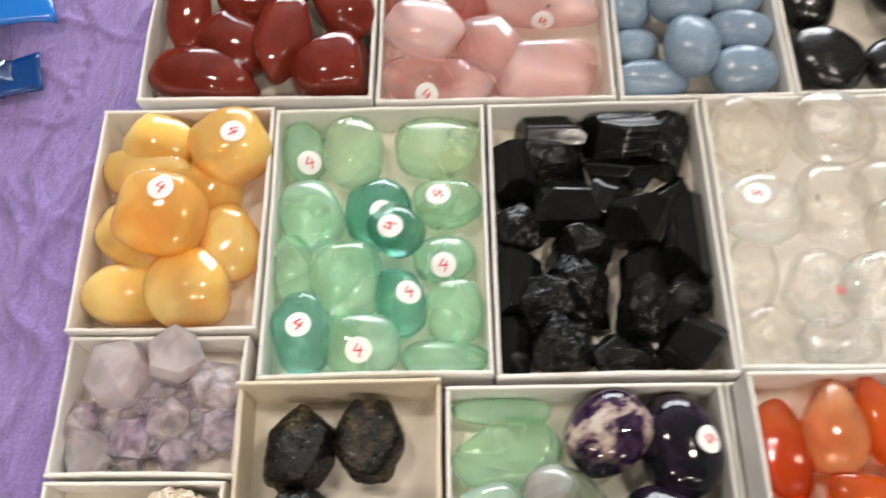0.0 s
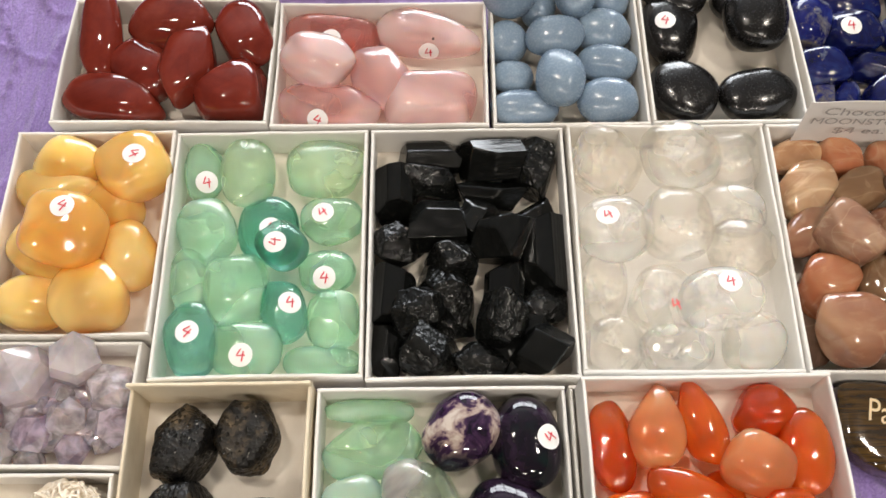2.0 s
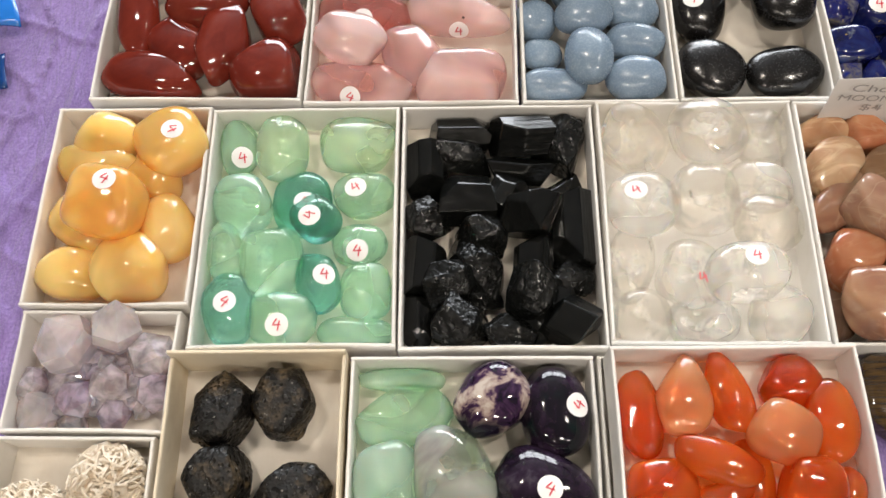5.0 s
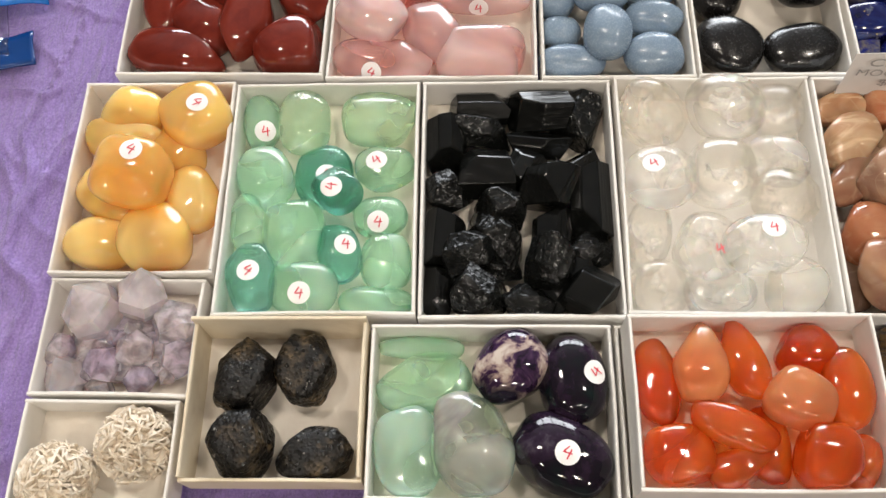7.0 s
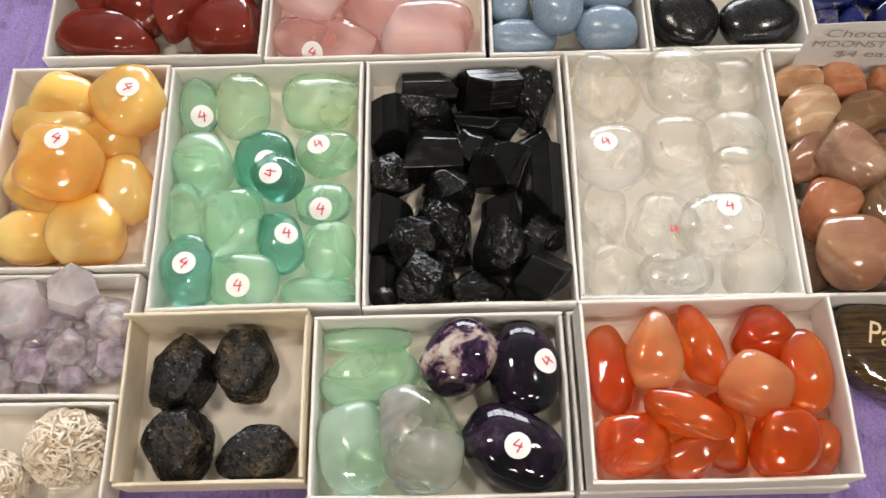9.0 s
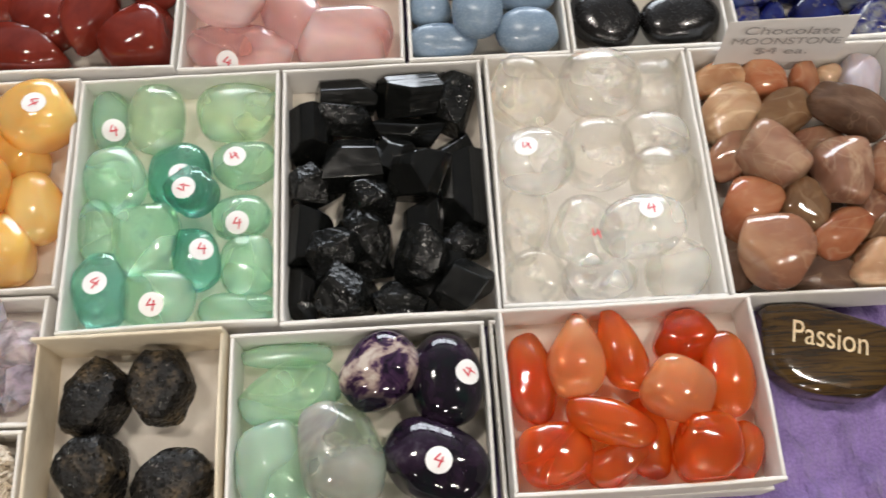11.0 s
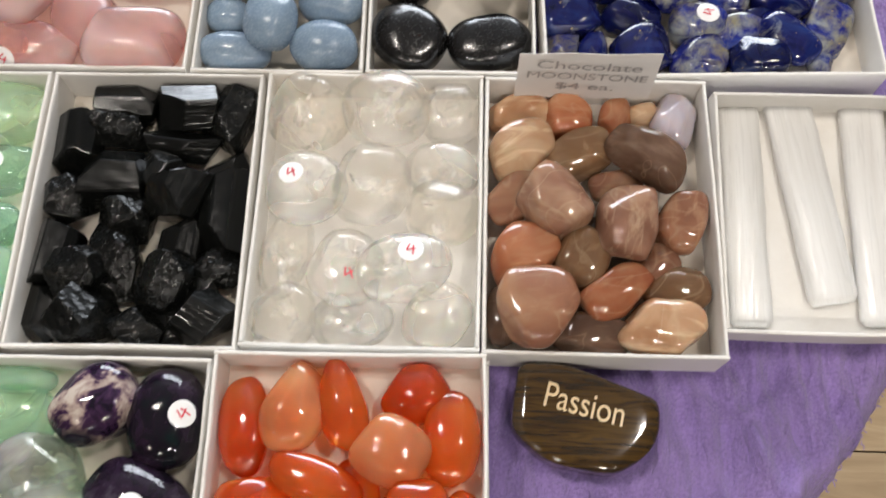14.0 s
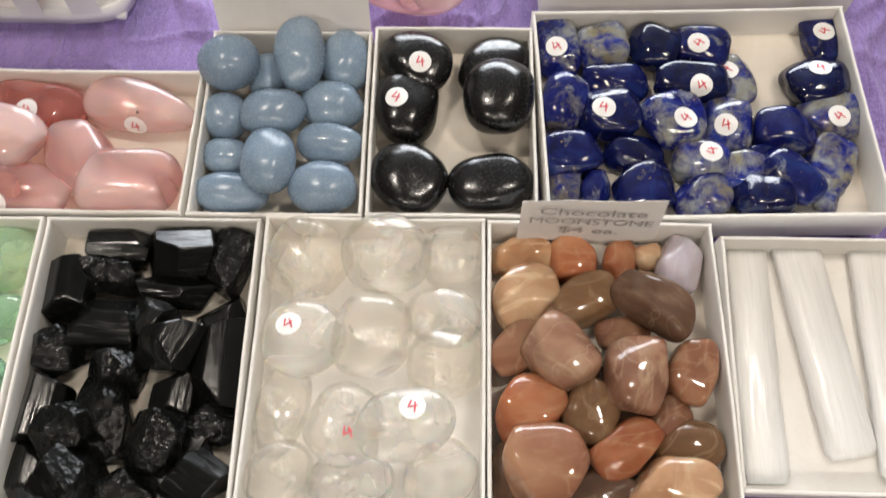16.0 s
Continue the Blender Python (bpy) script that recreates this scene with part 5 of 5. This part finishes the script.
desert_rose(-0.1315, 0.0375, 0.0178, 3)
desert_rose(-0.1660, 0.0200, 0.0182, 8)


# ---- selenite sticks ----
TILTED = pose(0, 0.1180, 0.0004, 6) @ pose(0, -0.1180, 0)
def selenite(x0, y0, x1, y1, width, thick, seed):
    ln = math.hypot(x1 - x0, y1 - y0)
    bm = bmesh.new()
    rows, n, m = [], 34, 20
    for i in range(n + 1):
        u = i / n
        end = min(1, min(u, 1 - u) * 30 + 0.80)
        row = []
        for k in range(m):
            a = k * 6.2832 / m
            cx, cz = math.cos(a), math.sin(a)
            s = (abs(cx) ** 6 + abs(cz) ** 6) ** (-1 / 6)
            fib = 1 + 0.03 * noise.noise((k * 1.3, u * 3, seed)) + 0.03 * noise.noise((k * 0.4, u * 14, seed))
            row.append(bm.verts.new(((u - 0.5) * ln, cx * s * width / 2 * end * fib + 0.0012 * noise.noise((u * 4, seed, 1)), cz * s * thick / 2 * end * fib)))
        rows.append(row)
    for a, b in zip(rows, rows[1:]):
        for k in range(m):
            j = (k + 1) % m
            bm.faces.new((a[k], a[j], b[j], b[k]))
    bm.faces.new(rows[0]), bm.faces.new(rows[-1][::-1])
    bmesh.ops.recalc_face_normals(bm, faces=bm.faces)
    thing("selenite_stick", bm, M_SELENITE, TILTED @ pose((x0 + x1) / 2, (y0 + y1) / 2, 0.0014 + thick / 2, 0, 0, math.degrees(math.atan2(y1 - y0, x1 - x0))),
          "milky white fibrous selenite stick in a box", "crystal", "selenite sticks", smooth=True)


selenite(0.3351, 0.2329, 0.3347, 0.1235, 0.0196, 0.0040, 1)
selenite(0.3580, 0.2360, 0.3733, 0.1350, 0.0226, 0.0056, 2)
selenite(0.3942, 0.2355, 0.3955, 0.1252, 0.0212, 0.0048, 3)


# ---- writing ----
def words(text, size, m, material, parent, name, squeeze=1.0, tree=None, lift=0.0003, weight=0.0):
    """Words laid on a surface, as a mesh."""
    cu = bpy.data.curves.new(name, "FONT")
    cu.body, cu.size, cu.align_x, cu.align_y, cu.offset = text, size, "CENTER", "CENTER", weight
    tmp = new("tmp", cu)
    bpy.context.view_layer.update()
    me = bpy.data.meshes.new_from_object(tmp.evaluated_get(bpy.context.evaluated_depsgraph_get()))
    bpy.data.objects.remove(tmp)
    me.transform(m @ Matrix.Diagonal((squeeze, 1, 1, 1)))
    if tree:
        for v in me.vertices:
            hit, _, _, _ = tree.ray_cast(Vector((v.co.x, v.co.y, 0.05)), Vector((0, 0, -1)))
            if hit:
                v.co.z = hit.z + lift
    me.materials.clear()
    me.materials.append(material)
    ob = new(name, me)
    ob.parent = parent
    return ob


# ---- engraved palm stone ----
RIM = ((71, 0.0192), (93, 0.0245), (174, 0.0325), (229, 0.0268), (262, 0.0226), (300, 0.0268), (330, 0.0310), (4, 0.0325))
bm = bmesh.new()
bmesh.ops.create_icosphere(bm, subdivisions=5, radius=1)
dirs = np.array([v.co[:] for v in bm.verts])
norm = [(math.cos(radians(a)) / h, math.sin(radians(a)) / h, 0) for a, h in RIM] + [(0, 0, 1 / 0.0078), (0, 0, -1 / 0.0068)]
norm += [(math.cos(radians(a)) * 0.5 / (h * 0.5 + 0.0040), math.sin(radians(a)) * 0.5 / (h * 0.5 + 0.0040), 0.8 / (h * 0.5 + 0.0040) * 0.55) for a, h in RIM]
rad = (np.maximum(dirs @ np.array(norm).T, 1e-6) ** 15).sum(axis=1) ** (-1 / 15)
for v, q in zip(bm.verts, dirs * rad[:, None]):
    v.co = q
low = min(v.co.z for v in bm.verts)
tiger_tree = BVHTree.FromBMesh(bm)
tiger = thing("palm_stone", bm, M_TIGER, pose(0.2575, 0.0785, -low, 0, 0, -1.5), "brown banded tiger eye palm stone engraved Passion", "stone", smooth=True)
words("Passion", 0.0160, pose(-0.0012, 0.0048, 0, 0, 0, -12.5), M_GOLD, tiger, "engraved_word", 0.76, tiger_tree, 0.00015, 0.0)
tiger.children[0]["label"] = "gold filled engraved word"


# ---- paper cards ----
def paper_card(w, h, m, label, curl=0.0, skew=0.0):
    bm = bmesh.new()
    rows = []
    for i in range(13):
        u = i / 12 - 0.5
        rows.append([bm.verts.new((u * w + skew * k / 6, k / 6 * h + 0.04 * h * math.sin(u * 5), curl * (k / 6) ** 2 + 0.0006 * math.sin(u * 9))) for k in range(7)])
    for a, b in zip(rows, rows[1:]):
        for k in range(6):
            bm.faces.new((a[k], b[k], b[k + 1], a[k + 1]))
    r = bmesh.ops.extrude_face_region(bm, geom=bm.faces[:])
    bmesh.ops.translate(bm, verts=[g for g in r["geom"] if isinstance(g, bmesh.types.BMVert)], vec=(0, 0, -0.00025))
    bmesh.ops.recalc_face_normals(bm, faces=bm.faces)
    return thing("paper_card", bm, M_PAPER, m, label, "card", smooth=False)


card = paper_card(0.066, 0.032, pose(0.2585, 0.2345, 0.0160, 86, 1.5, 0), "handwritten white paper price card above brown stones", -0.002)
for text, yy, size, sq in (("Chocolate", 0.0262, 0.0082, 1.45), ("MOONSTONE", 0.0182, 0.0070, 1.3), ("$4 ea.", 0.0105, 0.0070, 1.7)):
    words(text, size, pose(0, yy, 0.0010, 0, 0, -1), M_INK, card, "pencil_line", sq)
back_card = paper_card(0.082, 0.060, pose(0.1075, 0.3555, 0.003, 78, 0, 2), "blank side of a white paper card behind blue stones", -0.004)
bm = bmesh.new()
for k, (u0, u1) in enumerate(((-0.019, -0.013), (-0.011, -0.005), (0.001, 0.005), (0.007, 0.012), (0.014, 0.019))):
    slab(bm, u0, u1, 0.0415, 0.0465, 0.0002, 0.0006)
part("faint_marks", bm, plain("show-through ink", (0.62, 0.60, 0.60), 0.8), back_card, "faint grey show-through marks")

# ---- things at the back of the table ----
gem(ROSE_QUARTZ, 0.1700, 0.3960, 0.0180, 0.034, 0.024, 0.0172, -12, 5, label="large cloudy pink rose quartz lump on the cloth")
basket = thing("plastic_basket", None, None, pose(-0.055, 0.4180, 0.0), "white plastic basket with slots holding dark red stones", "basket")


def basket_ring(bm, hx, hy, z0, z1, r, t, gaps):
    n = 96
    prev = None
    first = None
    for i in range(n + 1):
        a = (i % n) * 2 * math.pi / n
        cx, cy = math.cos(a), math.sin(a)
        s = (abs(cx) ** 6 + abs(cy) ** 6) ** (-1 / 6)
        p, q = (cx * s * hx, cy * s * hy), (cx * s * (hx - t), cy * s * (hy - t))
        ring = [bm.verts.new((*p, z0)), bm.verts.new((*p, z1)), bm.verts.new((*q, z1)), bm.verts.new((*q, z0))]
        if prev and not (gaps and i % 6 in (2, 3, 4)):
            for k in range(4):
                j = (k + 1) % 4
                bm.faces.new((prev[k], ring[k], ring[j], prev[j]))
        prev = ring
    bmesh.ops.recalc_face_normals(bm, faces=bm.faces)
    return bm


def basket_bar(hx, hy, z0, z1, t, a0, span):
    bm = bmesh.new()
    prev = None
    for i in range(5):
        a = a0 + span * i / 4
        cx, cy = math.cos(a), math.sin(a)
        s = (abs(cx) ** 6 + abs(cy) ** 6) ** (-1 / 6)
        p, q = (cx * s * hx, cy * s * hy), (cx * s * (hx - t), cy * s * (hy - t))
        ring = [bm.verts.new((*p, z0)), bm.verts.new((*p, z1)), bm.verts.new((*q, z1)), bm.verts.new((*q, z0))]
        if prev:
            for k in range(4):
                j = (k + 1) % 4
                bm.faces.new((prev[k], ring[k], ring[j], prev[j]))
        else:
            bm.faces.new(ring[::-1])
        prev = ring
    bm.faces.new(prev)
    bmesh.ops.recalc_face_normals(bm, faces=bm.faces)
    return bm


part("lower_band", basket_ring(bmesh.new(), 0.066, 0.046, 0.002, 0.012, 0.01, 0.003, False), M_PLASTIC, basket, smooth=True)
for k in range(16):
    part("slat", basket_bar(0.0665, 0.0465, 0.010, 0.034, 0.003, (k + 0.25) * 0.3927, 0.19), M_PLASTIC, basket)
part("rim", basket_ring(bmesh.new(), 0.069, 0.049, 0.033, 0.040, 0.01, 0.006, False), M_PLASTIC, basket, smooth=True)
part("base", slab(bmesh.new(), -0.062, 0.062, -0.042, 0.042, 0.0015, 0.004), M_PLASTIC, basket)
rng = random.Random(21)
M_GARNET = plain("garnet", (0.22, 0.008, 0.016), 0.12)
for k in range(30):
    gx, gy = -0.055 + rng.uniform(-0.050, 0.050), 0.4180 + rng.uniform(-0.031, 0.031)
    gem(JASPER, gx, gy, 0.0115 + (k % 3) * 0.008, 0.0095, 0.008, 0.0075, rng.uniform(0, 180), 8, material=M_GARNET, label="small dark red polished garnet stone in a basket")

# ---- zip bag ----
bag = thing("zip_bag", None, None, pose(-0.262, 0.292, 0.0), "crumpled clear plastic bag with a blue zip strip", "plastic bag")


def sheet(pts, across, n, m, crumple, seed, thick=0.0004):
    """A crumpled strip along a bent line of points, spread sideways by across."""
    bm = bmesh.new()
    rows = []
    for i in range(n + 1):
        u = i / n * (len(pts) - 1)
        k = min(int(u), len(pts) - 2)
        p = Vector(pts[k]).lerp(Vector(pts[k + 1]), u - k)
        row = []
        for j in range(m + 1):
            q = p + Vector(across) * (j / m - 0.5)
            q += noise.noise_vector(q * 45 + Vector((seed, 0, 0))) * crumple
            q.z = max(q.z, 0.0006)
            row.append(bm.verts.new(q))
        rows.append(row)
    for a, b in zip(rows, rows[1:]):
        for j in range(m):
            bm.faces.new((a[j], b[j], b[j + 1], a[j + 1]))
    r = bmesh.ops.extrude_face_region(bm, geom=bm.faces[:])
    bmesh.ops.translate(bm, verts=[g for g in r["geom"] if isinstance(g, bmesh.types.BMVert)], vec=(0, 0, thick))
    bmesh.ops.recalc_face_normals(bm, faces=bm.faces)
    return bm


part("film", sheet(((-0.09, 0.022, 0.010), (-0.03, 0.016, 0.012), (-0.006, 0.012, 0.009), (0.004, 0.010, 0.004)), (0.012, -0.062, -0.004), 34, 26, 0.005, 3), M_FILM, bag, "clear crumpled film", True)
part("zip_strip", sheet(((-0.09, 0.020, 0.012), (-0.02, 0.024, 0.010), (0.021, 0.030, 0.005)), (0.010, -0.026, -0.002), 26, 6, 0.003, 9, 0.0012), M_BLUE, bag, "bright blue zip strip", True)
# Same blue zip as above, with the shade inside the bag painted in.
part("lower_zip_strip", sheet(((-0.09, -0.026, 0.002), (-0.01, -0.022, 0.002), (0.022, -0.013, 0.001)), (0.006, -0.022, 0.0), 26, 6, 0.003, 14, 0.0012), M_BLUE_SHADED, bag, "blue zip strip with painted shade", True)
# A round brown dish, shaped and grouped through the stone builder.
gem(JASPER, -0.288, 0.362, 0.0105, 0.034, 0.030, 0.0102, 20, 4, material=plain("olive dish", (0.16, 0.13, 0.075), 0.15), label="large olive brown polished round dish on the cloth")

# ---- floor planks ----
plank = None
for k in range(26):
    y0 = -1.2 + k * 0.095
    x = -0.9 - (k * 37 % 50) / 100
    while x < 2.4:
        if plank is None:
            plank = mesh_from("plank", slab(bmesh.new(), -0.399, 0.399, -0.0465, 0.0465, -0.006, 0.006, 0.0012), M_PLANK)
        ob = new("plank", plank)
        ob.parent = bpy.data.objects["floor"]
        ob.location = (x + 0.4, y0, FLOOR - 0.0055)
        x += 0.80
